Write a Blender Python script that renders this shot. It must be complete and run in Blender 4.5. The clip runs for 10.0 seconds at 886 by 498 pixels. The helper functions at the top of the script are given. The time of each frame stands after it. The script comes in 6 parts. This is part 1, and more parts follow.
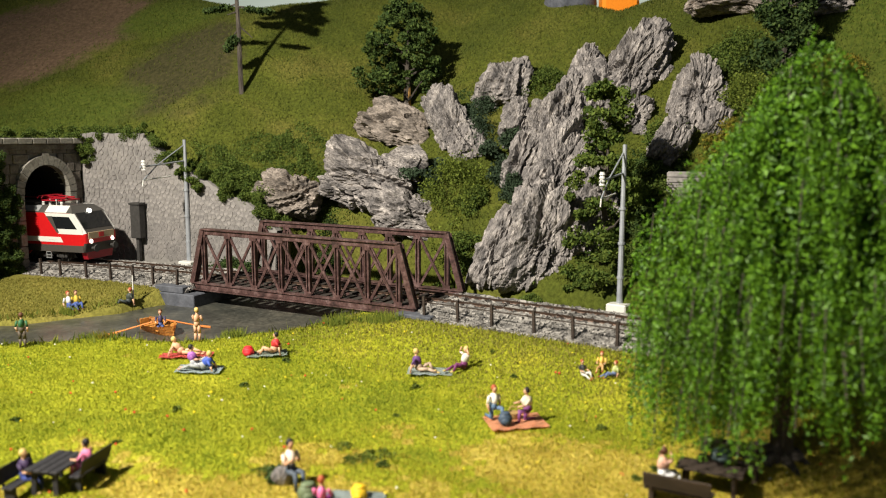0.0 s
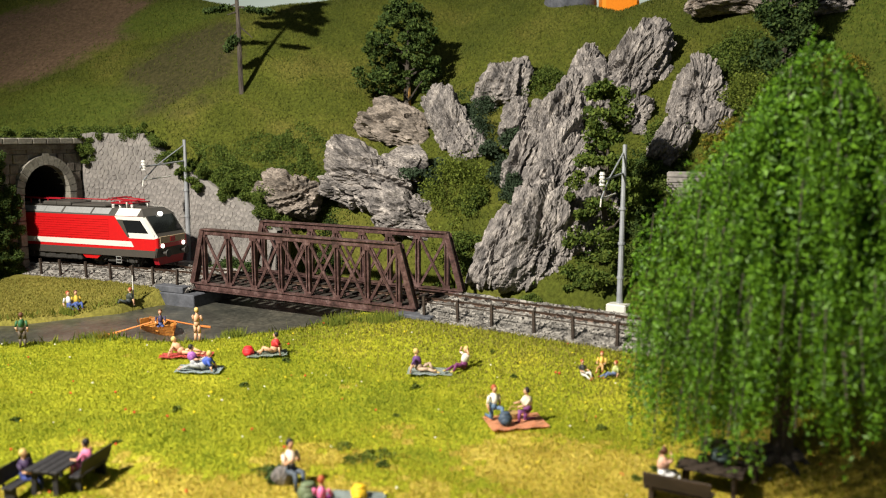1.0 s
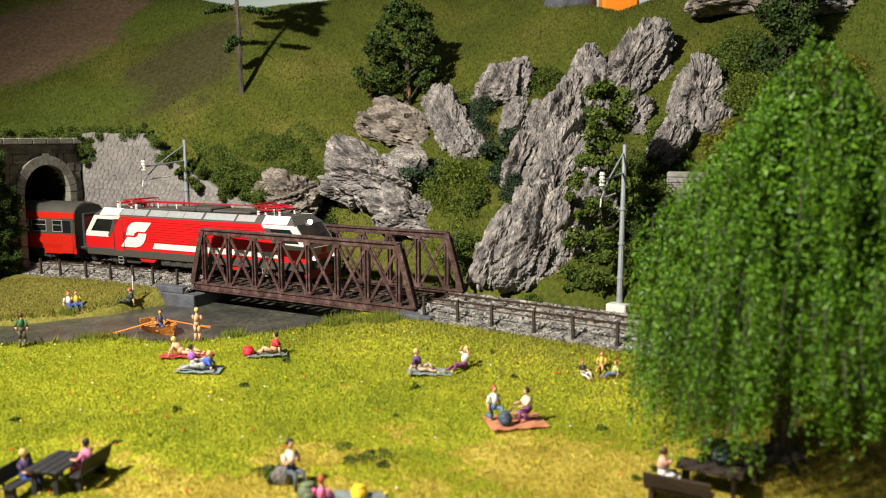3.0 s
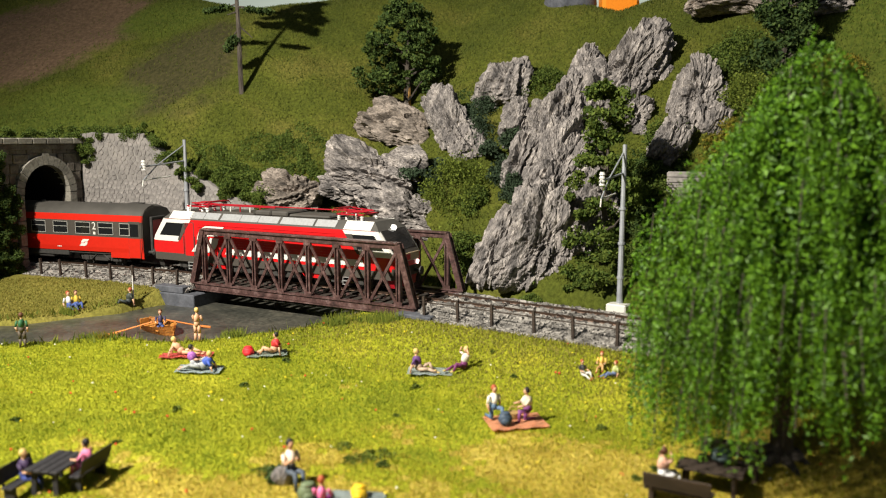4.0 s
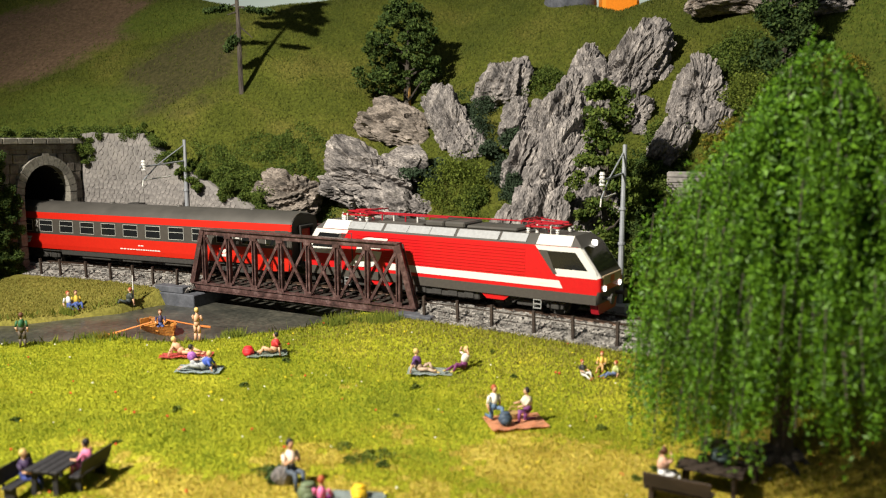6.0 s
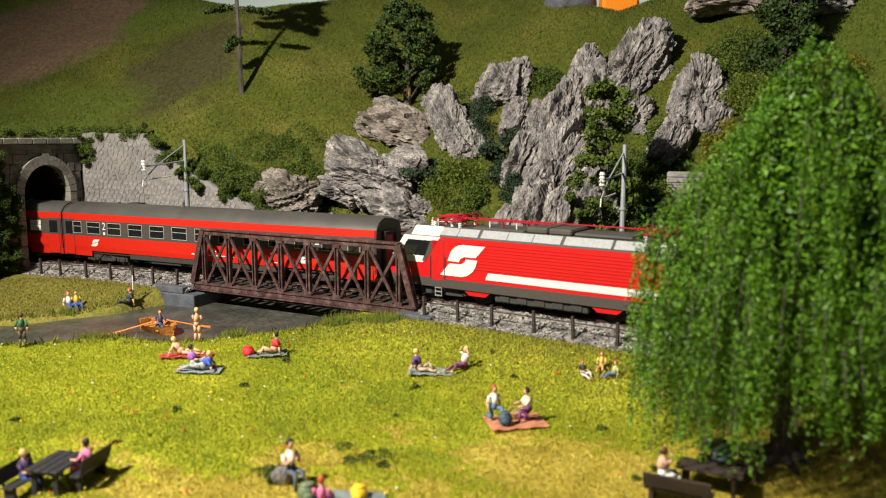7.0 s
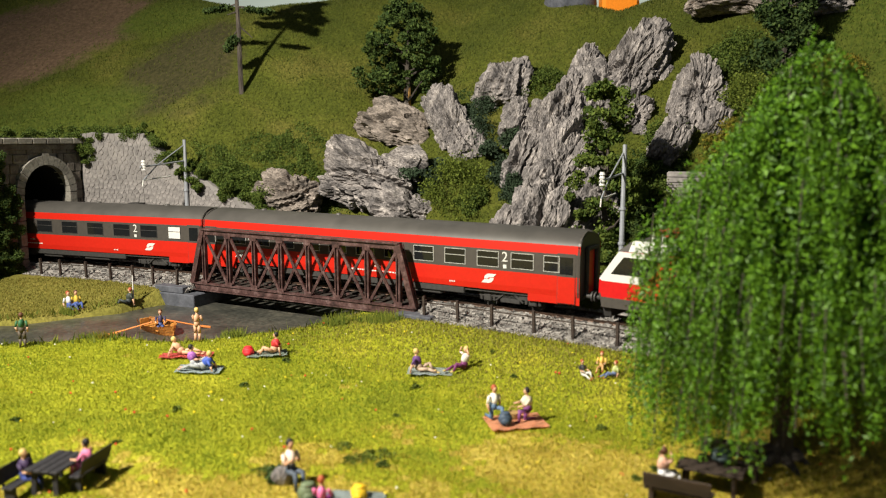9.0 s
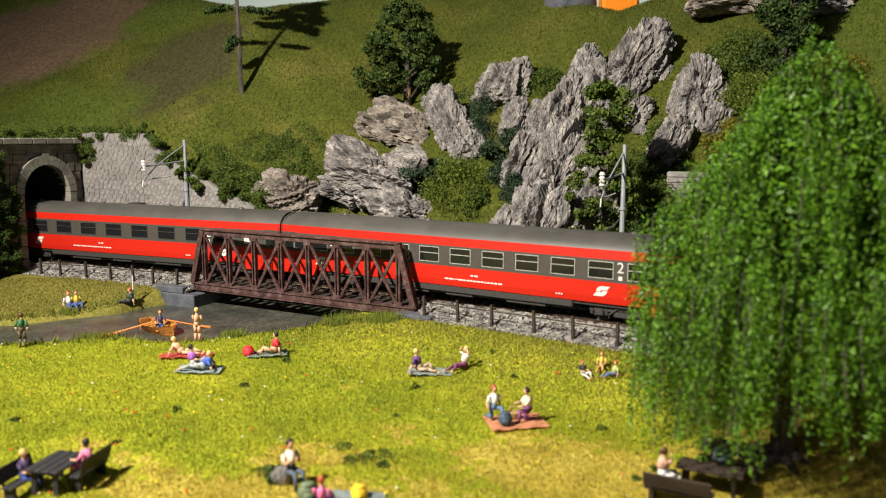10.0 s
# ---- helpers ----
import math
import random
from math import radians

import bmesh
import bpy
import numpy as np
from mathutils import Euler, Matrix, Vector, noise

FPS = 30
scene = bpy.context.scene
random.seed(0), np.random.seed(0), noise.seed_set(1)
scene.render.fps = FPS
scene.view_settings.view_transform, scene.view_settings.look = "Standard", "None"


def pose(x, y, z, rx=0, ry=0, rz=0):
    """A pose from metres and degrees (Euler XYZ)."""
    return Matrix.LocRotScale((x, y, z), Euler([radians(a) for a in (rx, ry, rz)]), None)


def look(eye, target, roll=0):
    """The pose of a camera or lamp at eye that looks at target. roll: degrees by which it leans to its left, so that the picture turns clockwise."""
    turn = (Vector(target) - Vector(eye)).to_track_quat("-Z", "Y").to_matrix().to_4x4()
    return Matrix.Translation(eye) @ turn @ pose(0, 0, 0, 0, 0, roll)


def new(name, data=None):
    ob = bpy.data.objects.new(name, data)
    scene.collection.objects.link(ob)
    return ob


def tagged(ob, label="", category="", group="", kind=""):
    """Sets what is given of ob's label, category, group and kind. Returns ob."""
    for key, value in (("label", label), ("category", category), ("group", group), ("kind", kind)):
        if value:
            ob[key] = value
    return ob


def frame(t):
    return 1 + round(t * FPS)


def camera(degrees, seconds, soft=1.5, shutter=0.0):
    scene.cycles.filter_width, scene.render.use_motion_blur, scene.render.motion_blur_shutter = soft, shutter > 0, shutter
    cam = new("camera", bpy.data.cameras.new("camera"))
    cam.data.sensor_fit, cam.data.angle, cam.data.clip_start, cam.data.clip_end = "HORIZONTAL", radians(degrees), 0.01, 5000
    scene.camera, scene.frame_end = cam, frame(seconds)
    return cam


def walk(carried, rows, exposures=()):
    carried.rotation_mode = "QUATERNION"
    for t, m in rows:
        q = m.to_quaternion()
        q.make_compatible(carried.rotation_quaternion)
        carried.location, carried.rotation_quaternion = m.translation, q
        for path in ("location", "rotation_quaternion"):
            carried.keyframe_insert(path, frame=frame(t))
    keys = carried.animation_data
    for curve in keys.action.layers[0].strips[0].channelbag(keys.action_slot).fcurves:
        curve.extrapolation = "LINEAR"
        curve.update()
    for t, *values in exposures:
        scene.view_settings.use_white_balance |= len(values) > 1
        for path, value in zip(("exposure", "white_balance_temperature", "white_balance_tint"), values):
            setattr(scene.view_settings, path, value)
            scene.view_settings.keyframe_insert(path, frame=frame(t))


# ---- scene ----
# A model railway at 1:87. Sizes below are in metres of the prototype; K brings them to true size.
K = 1 / 87.0
cam = camera(58.5, 10.0, soft=1.1)
EYE = pose(0, 0, 8.38 * K, 90 - 8.06, 0, 0)
cam.data.dof.use_dof, cam.data.dof.focus_distance, cam.data.dof.aperture_fstop = True, 0.57, 15.0
walk(cam, [(0.0, EYE), (10.0, EYE)], [(0.0, 0.0), (5.0, 0.0), (6.5, -0.07), (9.0, -0.07), (10.0, 0.0)])

# ---- light: one hall spotlight on the left, soft hall light all round
world = bpy.data.worlds.new("hall_light")
scene.world = world
world.use_nodes = True
world.node_tree.nodes["Background"].inputs[0].default_value = (0.80, 0.90, 1.0, 1)
world.node_tree.nodes["Background"].inputs[1].default_value = 0.108
lamp = new("spotlight", bpy.data.lights.new("spotlight", "SPOT"))
lamp.data.energy, lamp.data.color, lamp.data.shadow_soft_size = 64.0, (1.0, 0.93, 0.80), 0.015
lamp.data.spot_size, lamp.data.spot_blend = radians(120), 1.0
lamp.matrix_world = look((-36 * K, 3 * K, 45 * K), (16 * K, 50 * K, 10 * K))


# ---- materials
def mat(name, stops, rough=0.8, metal=0.0, scale=3.0, detail=6.0, bump=0.3, bscale=None, fine=None, spec=0.4, random_tint=0.0,
        stretch=(1, 1, 1), bdist=0.05, kind="noise", coord="Object", rot=0):
    """Noise between colour stops, with a second finer noise, and relief; scales in cycles per prototype metre."""
    m = bpy.data.materials.new(name)
    m.use_nodes = True
    nt = m.node_tree
    N, L = nt.nodes, nt.links
    b = N["Principled BSDF"]
    b.inputs["Roughness"].default_value, b.inputs["Metallic"].default_value = rough, metal
    b.inputs["Specular IOR Level"].default_value = spec
    tc = N.new("ShaderNodeTexCoord")
    mp = N.new("ShaderNodeMapping")
    mp.vector_type = "TEXTURE"
    mp.inputs["Scale"].default_value = [1 / v for v in stretch]
    mp.inputs["Rotation"].default_value = (0, radians(rot), 0)
    L.new(tc.outputs[coord], mp.inputs[0])
    n1 = N.new("ShaderNodeTexNoise")
    n1.inputs["Scale"].default_value, n1.inputs["Detail"].default_value = scale / K, detail
    n1.inputs["Roughness"].default_value = 0.62
    L.new(mp.outputs[0], n1.inputs["Vector"])
    ramp = N.new("ShaderNodeValToRGB")
    e = ramp.color_ramp.elements
    while len(e) < len(stops):
        e.new(0.5)
    lo, hi = 0.30, 0.70
    for i, c in enumerate(stops):
        e[i].position = lo + (hi - lo) * i / max(1, len(stops) - 1)
        e[i].color = (*c, 1)
    L.new(n1.outputs[0], ramp.inputs[0])
    col = ramp.outputs[0]
    if fine:
        n2 = N.new("ShaderNodeTexNoise")
        n2.inputs["Scale"].default_value, n2.inputs["Detail"].default_value = fine[0] / K, 4
        L.new(mp.outputs[0], n2.inputs["Vector"])
        r2 = N.new("ShaderNodeMapRange")
        r2.inputs[1].default_value, r2.inputs[2].default_value = 0.3, 0.7
        r2.inputs[3].default_value, r2.inputs[4].default_value = 1 - fine[1], 1 + fine[1]
        L.new(n2.outputs[0], r2.inputs[0])
        mx = N.new("ShaderNodeVectorMath")
        mx.operation = "SCALE"
        L.new(col, mx.inputs[0])
        L.new(r2.outputs[0], mx.inputs["Scale"])
        col = mx.outputs[0]
    if random_tint:
        oi = N.new("ShaderNodeObjectInfo")
        r3 = N.new("ShaderNodeMapRange")
        r3.inputs[3].default_value, r3.inputs[4].default_value = 1 - random_tint, 1 + random_tint
        L.new(oi.outputs["Random"], r3.inputs[0])
        m3 = N.new("ShaderNodeVectorMath")
        m3.operation = "SCALE"
        L.new(col, m3.inputs[0])
        L.new(r3.outputs[0], m3.inputs["Scale"])
        col = m3.outputs[0]
    L.new(col, b.inputs["Base Color"])
    if bump:
        nb = N.new("ShaderNodeTexVoronoi" if kind == "voronoi" else "ShaderNodeTexNoise")
        nb.inputs["Scale"].default_value = (bscale or scale * 4) / K
        if kind == "noise":
            nb.inputs["Detail"].default_value = 5
        L.new(mp.outputs[0], nb.inputs["Vector"])
        bp = N.new("ShaderNodeBump")
        bp.inputs["Strength"].default_value, bp.inputs["Distance"].default_value = bump, bdist * K
        L.new(nb.outputs[0], bp.inputs["Height"])
        L.new(bp.outputs[0], b.inputs["Normal"])
    return m


def island_mat(name, c0, c1, rough=0.75, trans=0.25):
    """Leaves and blades: each loose piece takes its own tone between two colours."""
    m = bpy.data.materials.new(name)
    m.use_nodes = True
    N, L = m.node_tree.nodes, m.node_tree.links
    b = N["Principled BSDF"]
    b.inputs["Roughness"].default_value = rough
    b.inputs["Specular IOR Level"].default_value = 0.25
    g = N.new("ShaderNodeNewGeometry")
    ramp = N.new("ShaderNodeValToRGB")
    ramp.color_ramp.elements[0].color, ramp.color_ramp.elements[1].color = (*c0, 1), (*c1, 1)
    L.new(g.outputs["Random Per Island"], ramp.inputs[0])
    L.new(ramp.outputs[0], b.inputs["Base Color"])
    if trans:
        t = N.new("ShaderNodeBsdfTranslucent")
        L.new(ramp.outputs[0], t.inputs[0])
        mx = N.new("ShaderNodeMixShader")
        mx.inputs[0].default_value = trans
        L.new(b.outputs[0], mx.inputs[1])
        L.new(t.outputs[0], mx.inputs[2])
        L.new(mx.outputs[0], N["Material Output"].inputs[0])
    return m


def plain(name, c, rough=0.45, metal=0.0, var=0.12, scale=6.0, bump=0.06, emit=0.0, tint=0.0):
    m = mat(name, [tuple(v * (1 - var) for v in c), tuple(min(1, v * (1 + var)) for v in c)], rough, metal, scale, 4, bump, random_tint=tint, bdist=0.03)
    if emit:
        b = m.node_tree.nodes["Principled BSDF"]
        b.inputs["Emission Color"].default_value, b.inputs["Emission Strength"].default_value = (*c, 1), emit
    return m


M_GROUND = mat("grass_ground", [(0.16, 0.18, 0.014), (0.27, 0.29, 0.018), (0.36, 0.34, 0.028)], 0.95, scale=0.35, detail=9, bump=0.9, bscale=6, fine=(5.0, 0.35), bdist=0.12, spec=0.1)
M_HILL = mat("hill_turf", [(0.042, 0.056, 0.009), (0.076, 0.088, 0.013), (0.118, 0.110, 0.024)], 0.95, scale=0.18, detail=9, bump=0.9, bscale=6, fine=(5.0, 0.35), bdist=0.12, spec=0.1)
M_BLADE = island_mat("meadow_blades", (0.22, 0.26, 0.014), (0.46, 0.45, 0.035))
M_BLADEG = island_mat("green_meadow_blades", (0.12, 0.19, 0.010), (0.33, 0.38, 0.03))
M_FARB = island_mat("far_bank_blades", (0.15, 0.15, 0.025), (0.32, 0.28, 0.06))
M_BANK = island_mat("bank_blades", (0.07, 0.11, 0.012), (0.22, 0.24, 0.03))
M_DRY = island_mat("dry_blades", (0.34, 0.25, 0.03), (0.52, 0.42, 0.06))
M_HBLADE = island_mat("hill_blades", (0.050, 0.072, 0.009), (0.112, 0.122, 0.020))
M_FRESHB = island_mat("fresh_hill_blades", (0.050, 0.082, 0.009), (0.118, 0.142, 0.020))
M_BALLAST = mat("ballast_stone", [(0.09, 0.088, 0.085), (0.17, 0.163, 0.155), (0.27, 0.255, 0.24)], 0.9, scale=2.6, bump=1.0, bscale=5, bdist=0.12, kind="voronoi", fine=(9, 0.3))
M_STONE = island_mat("ballast_chips", (0.08, 0.076, 0.072), (0.33, 0.31, 0.285), 0.9, 0)
M_WATER = mat("river_water", [(0.030, 0.032, 0.028), (0.06, 0.06, 0.05), (0.10, 0.095, 0.075)], 0.32, scale=0.5, bump=0.35, bscale=2.2, fine=(4, 0.3), bdist=0.08, spec=0.5)
ROCK_TONES = [(0.054, 0.050, 0.050), (0.138, 0.126, 0.122), (0.26, 0.236, 0.224), (0.48, 0.437, 0.405)]
ROCK_STYLE = dict(rough=0.88, scale=1.3, detail=12, bump=1.0, bscale=5.0, fine=(9.0, 0.5), bdist=0.15, stretch=(1.9, 0.9, 0.7))
M_ROCK = mat("grey_rock", ROCK_TONES, rot=20, **ROCK_STYLE)
M_ROCKF = mat("layered_grey_rock", ROCK_TONES, rot=112, **ROCK_STYLE)
M_ROCKB = mat("brown_rock", [(0.055, 0.047, 0.042), (0.14, 0.118, 0.10), (0.26, 0.22, 0.19), (0.40, 0.345, 0.30)], rot=112, **ROCK_STYLE)


def patch(m, name, stops):
    """Blend another ground colour into a material where the sheet's mask of that name is high, with a ragged soft edge."""
    N, L = m.node_tree.nodes, m.node_tree.links
    b = N["Principled BSDF"]
    at = N.new("ShaderNodeAttribute")
    at.attribute_name = name
    n = N.new("ShaderNodeTexNoise")
    n.inputs["Scale"].default_value, n.inputs["Detail"].default_value = 1.2 / K, 8
    tc = N.new("ShaderNodeTexCoord")
    L.new(tc.outputs["Object"], n.inputs["Vector"])
    add = N.new("ShaderNodeMath")
    add.operation = "MULTIPLY_ADD"
    add.inputs[1].default_value = 0.9
    L.new(n.outputs[0], add.inputs[0])
    L.new(at.outputs["Fac"], add.inputs[2])
    rg = N.new("ShaderNodeMapRange")
    rg.inputs[1].default_value, rg.inputs[2].default_value = 0.65, 1.30
    L.new(add.outputs[0], rg.inputs[0])
    ramp = N.new("ShaderNodeValToRGB")
    ramp.color_ramp.elements[0].color, ramp.color_ramp.elements[1].color = (*stops[0], 1), (*stops[1], 1)
    ramp.color_ramp.elements[0].position, ramp.color_ramp.elements[1].position = 0.3, 0.7
    n2 = N.new("ShaderNodeTexNoise")
    n2.inputs["Scale"].default_value, n2.inputs["Detail"].default_value = 3.0 / K, 8
    L.new(tc.outputs["Object"], n2.inputs["Vector"])
    L.new(n2.outputs[0], ramp.inputs[0])
    mx = N.new("ShaderNodeMix")
    mx.data_type = "RGBA"
    old = b.inputs["Base Color"].links[0].from_socket
    L.new(rg.outputs[0], mx.inputs["Factor"])
    L.new(old, mx.inputs["A"])
    L.new(ramp.outputs[0], mx.inputs["B"])
    L.new(mx.outputs["Result"], b.inputs["Base Color"])


patch(M_HILL, "bare_soil", [(0.080, 0.052, 0.032), (0.160, 0.105, 0.066)])
patch(M_HILL, "dark_turf", [(0.030, 0.030, 0.012), (0.070, 0.062, 0.026)])
patch(M_HILL, "fresh_turf", [(0.046, 0.070, 0.010), (0.098, 0.118, 0.018)])
M_FARG = mat("far_bank_ground", [(0.12, 0.115, 0.025), (0.18, 0.165, 0.035), (0.24, 0.20, 0.05)], 0.95, scale=0.4, detail=9, bump=0.8, bscale=6, fine=(5, 0.3), bdist=0.1, spec=0.1)
M_DRYSOIL = mat("dry_ground", [(0.26, 0.20, 0.03), (0.38, 0.30, 0.05), (0.46, 0.37, 0.08)], 0.95, scale=0.7, detail=9, bump=0.8, bscale=6, fine=(5, 0.35), bdist=0.1, spec=0.1)
M_BRIDGE = mat("rusty_girder", [(0.030, 0.018, 0.017), (0.072, 0.038, 0.035), (0.15, 0.095, 0.09)], 0.42, scale=2.0, bump=0.3, fine=(9, 0.35))
M_SLEEPER = mat("dark_sleeper", [(0.02, 0.016, 0.013), (0.055, 0.043, 0.035)], 0.85, scale=2, bump=0.4, random_tint=0.25)
M_RAIL = mat("rusty_rail", [(0.05, 0.03, 0.022), (0.14, 0.09, 0.065)], 0.5, 0.6, scale=3, bump=0.2)
M_WALL = mat("rubble_wall", [(0.13, 0.122, 0.118), (0.205, 0.19, 0.182), (0.28, 0.258, 0.24)], 0.9, scale=0.6, bump=0.5, bscale=5, fine=(4, 0.22), random_tint=0.16)
M_MORTAR = mat("grey_mortar", [(0.17, 0.158, 0.150), (0.25, 0.235, 0.222)], 0.95, scale=1.5, bump=0.5)
M_PORTAL = mat("portal_stone", [(0.085, 0.072, 0.06), (0.145, 0.125, 0.105), (0.21, 0.19, 0.16)], 0.9, scale=1.2, bump=0.6, bscale=5, fine=(6, 0.25), random_tint=0.2)
M_ARCH = mat("arch_stone", [(0.17, 0.16, 0.135), (0.28, 0.262, 0.225)], 0.9, scale=1.2, bump=0.5, fine=(6, 0.25), random_tint=0.15)
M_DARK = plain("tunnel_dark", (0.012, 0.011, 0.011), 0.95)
M_CONC = mat("abutment_concrete", [(0.045, 0.05, 0.062), (0.11, 0.115, 0.135)], 0.85, scale=1.2, bump=0.4, fine=(5, 0.2))
M_POST = plain("fence_wood", (0.035, 0.024, 0.018), 0.8, var=0.4)
M_STEEL = mat("mast_steel", [(0.27, 0.29, 0.32), (0.40, 0.42, 0.45)], 0.5, 0.3, scale=2, bump=0.1)
M_WHITE = plain("white_paint", (0.62, 0.61, 0.575), 0.35, var=0.04)
M_RED = plain("bright_red_paint", (0.50, 0.010, 0.012), 0.30, var=0.06)
M_ORANGE = plain("orange_red_paint", (0.50, 0.017, 0.008), 0.33, var=0.06)
M_GREY = plain("umber_grey_paint", (0.062, 0.055, 0.048), 0.45, var=0.12)
M_ROOF = mat("roof_grey", [(0.050, 0.047, 0.042), (0.078, 0.072, 0.065)], 0.5, scale=0.6, bump=0.08)
M_SILVER = plain("silver_grille", (0.56, 0.57, 0.58), 0.36, 0.6)
M_FRAME = plain("dark_underframe", (0.040, 0.038, 0.036), 0.6, var=0.3)
M_GLASS = plain("dark_window_glass", (0.010, 0.011, 0.012), 0.08, var=0.1, bump=0)
M_ALU = plain("bright_window_frame", (0.55, 0.55, 0.52), 0.4, 0.4)
M_LAMP = plain("headlight_glow", (1.0, 0.95, 0.85), 0.3, emit=3.0)
M_PANTO = plain("crimson_pantograph", (0.34, 0.010, 0.020), 0.4)
M_BARK = mat("grey_bark", [(0.035, 0.028, 0.022), (0.10, 0.085, 0.07)], 0.95, scale=2, bump=1.0, bscale=6, bdist=0.15, stretch=(1, 1, 0.3))
M_BARKY = plain("pale_trunk", (0.36, 0.20, 0.06), 0.9, var=0.3)
M_WILLOW = island_mat("willow_leaf", (0.013, 0.048, 0.003), (0.115, 0.245, 0.012), 0.5, 0.06)
M_LEAFD = island_mat("dark_leaf", (0.014, 0.036, 0.009), (0.065, 0.10, 0.022), 0.8, 0.15)
M_LEAFM = island_mat("mid_leaf", (0.035, 0.068, 0.010), (0.125, 0.165, 0.026), 0.8, 0.2)
M_LEAFY = island_mat("yellow_leaf", (0.08, 0.09, 0.010), (0.25, 0.20, 0.022), 0.8, 0.2)
M_LEAFT = island_mat("tree_leaf", (0.020, 0.046, 0.010), (0.085, 0.125, 0.024), 0.8, 0.2)
M_LEAFG = island_mat("fresh_leaf", (0.055, 0.085, 0.010), (0.165, 0.205, 0.028), 0.8, 0.2)
M_LEAFB = island_mat("bluegreen_leaf", (0.020, 0.038, 0.018), (0.055, 0.085, 0.045), 0.8, 0.15)


# ---- small building kit
def box(bm, x0, x1, y0, y1, z0, z1, bev=0.0, mi=0, m=None):
    r = bmesh.ops.create_cube(bm, size=1)["verts"]
    for v in r:
        v.co = Vector(((x0 + x1) / 2 + v.co.x * (x1 - x0), (y0 + y1) / 2 + v.co.y * (y1 - y0), (z0 + z1) / 2 + v.co.z * (z1 - z0)))
    fs = {f for v in r for f in v.link_faces}
    for f in fs:
        f.material_index = mi
    if bev:
        es = list({e for v in r for e in v.link_edges})
        o = bmesh.ops.bevel(bm, geom=es, offset=bev, segments=1, affect="EDGES", profile=0.5)
        r = list({v for f in o["faces"] for v in f.verts})
        for f in o["faces"]:
            f.material_index = mi
    if m is not None:
        bmesh.ops.transform(bm, matrix=m, verts=[v for v in r if v.is_valid])
    return r


def rod(bm, p, q, r0, r1=None, seg=8, mi=0):
    p, q = Vector(p), Vector(q)
    d = q - p
    o = bmesh.ops.create_cone(bm, cap_ends=True, segments=seg, radius1=r0, radius2=r0 if r1 is None else r1, depth=d.length)["verts"]
    bmesh.ops.transform(bm, matrix=Matrix.Translation((p + q) / 2) @ d.to_track_quat("Z", "Y").to_matrix().to_4x4(), verts=o)
    for f in {f for v in o for f in v.link_faces}:
        f.material_index = mi
    return o


def bar(bm, p, q, w, h, mi=0):
    """A square bar from p to q: w across, h upwards."""
    p, q = Vector(p), Vector(q)
    d = q - p
    o = box(bm, -w / 2, w / 2, -h / 2, h / 2, -d.length / 2, d.length / 2, 0, mi)
    up = Vector((0, 0, 1)) if abs(d.normalized().z) < 0.98 else Vector((1, 0, 0))
    zz = d.normalized()
    xx = up.cross(zz).normalized()
    yy = zz.cross(xx)
    m = Matrix((xx, yy, zz)).transposed().to_4x4()
    bmesh.ops.transform(bm, matrix=Matrix.Translation((p + q) / 2) @ m, verts=o)
    return o


def ball(bm, c, r, mi=0, sub=2, m=None):
    o = bmesh.ops.create_icosphere(bm, subdivisions=sub, radius=1)["verts"]
    r = r if isinstance(r, tuple) else (r, r, r)
    for v in o:
        v.co = Vector((v.co.x * r[0], v.co.y * r[1], v.co.z * r[2]))
    if m is not None:
        bmesh.ops.transform(bm, matrix=m, verts=o)
    for v in o:
        v.co += Vector(c)
    for f in {f for v in o for f in v.link_faces}:
        f.material_index, f.smooth = mi, True
    return o


def prism(bm, pts, axis, a, b, mi=0):
    """A closed outline pulled from a to b along an axis: 'x' takes (y, z), 'y' takes (x, z), 'z' takes (x, y)."""
    def P(p, t):
        return {"x": (t, p[0], p[1]), "y": (p[0], t, p[1]), "z": (p[0], p[1], t)}[axis]
    A = [bm.verts.new(P(p, a)) for p in pts]
    B = [bm.verts.new(P(p, b)) for p in pts]
    n = len(pts)
    fs = [bm.faces.new(A), bm.faces.new(B[::-1])]
    for i in range(n):
        fs.append(bm.faces.new((A[i], B[i], B[(i + 1) % n], A[(i + 1) % n])))
    for f in fs:
        f.material_index = mi
    bmesh.ops.recalc_face_normals(bm, faces=fs)
    return A + B


def mesh_of(name, bm, mats, smooth=False):
    me = bpy.data.meshes.new(name)
    for v in bm.verts:
        v.co *= K
    bm.to_mesh(me)
    bm.free()
    for m in (mats if isinstance(mats, (list, tuple)) else [mats]):
        me.materials.append(m)
    if smooth:
        me.polygons.foreach_set("use_smooth", [True] * len(me.polygons))
    return me


def part(name, bm, material, parent=None, label="", smooth=False):
    ob = new(name, mesh_of(name, bm, material, smooth))
    ob.parent = parent
    return tagged(ob, label)


def kp(x, y, z, rx=0, ry=0, rz=0):
    return pose(x * K, y * K, z * K, rx, ry, rz)


def thing(name, m, label, category, group="", kind=""):
    e = new(name)
    e.empty_display_size = 0.01
    e.matrix_basis = m
    return tagged(e, label, category, group, kind)


def solo(name, bm, mats, m, label, category, group="", kind="", smooth=False):
    ob = part(name, bm, mats, None, label, smooth)
    ob.matrix_basis = m
    return tagged(ob, "", category, group, kind)


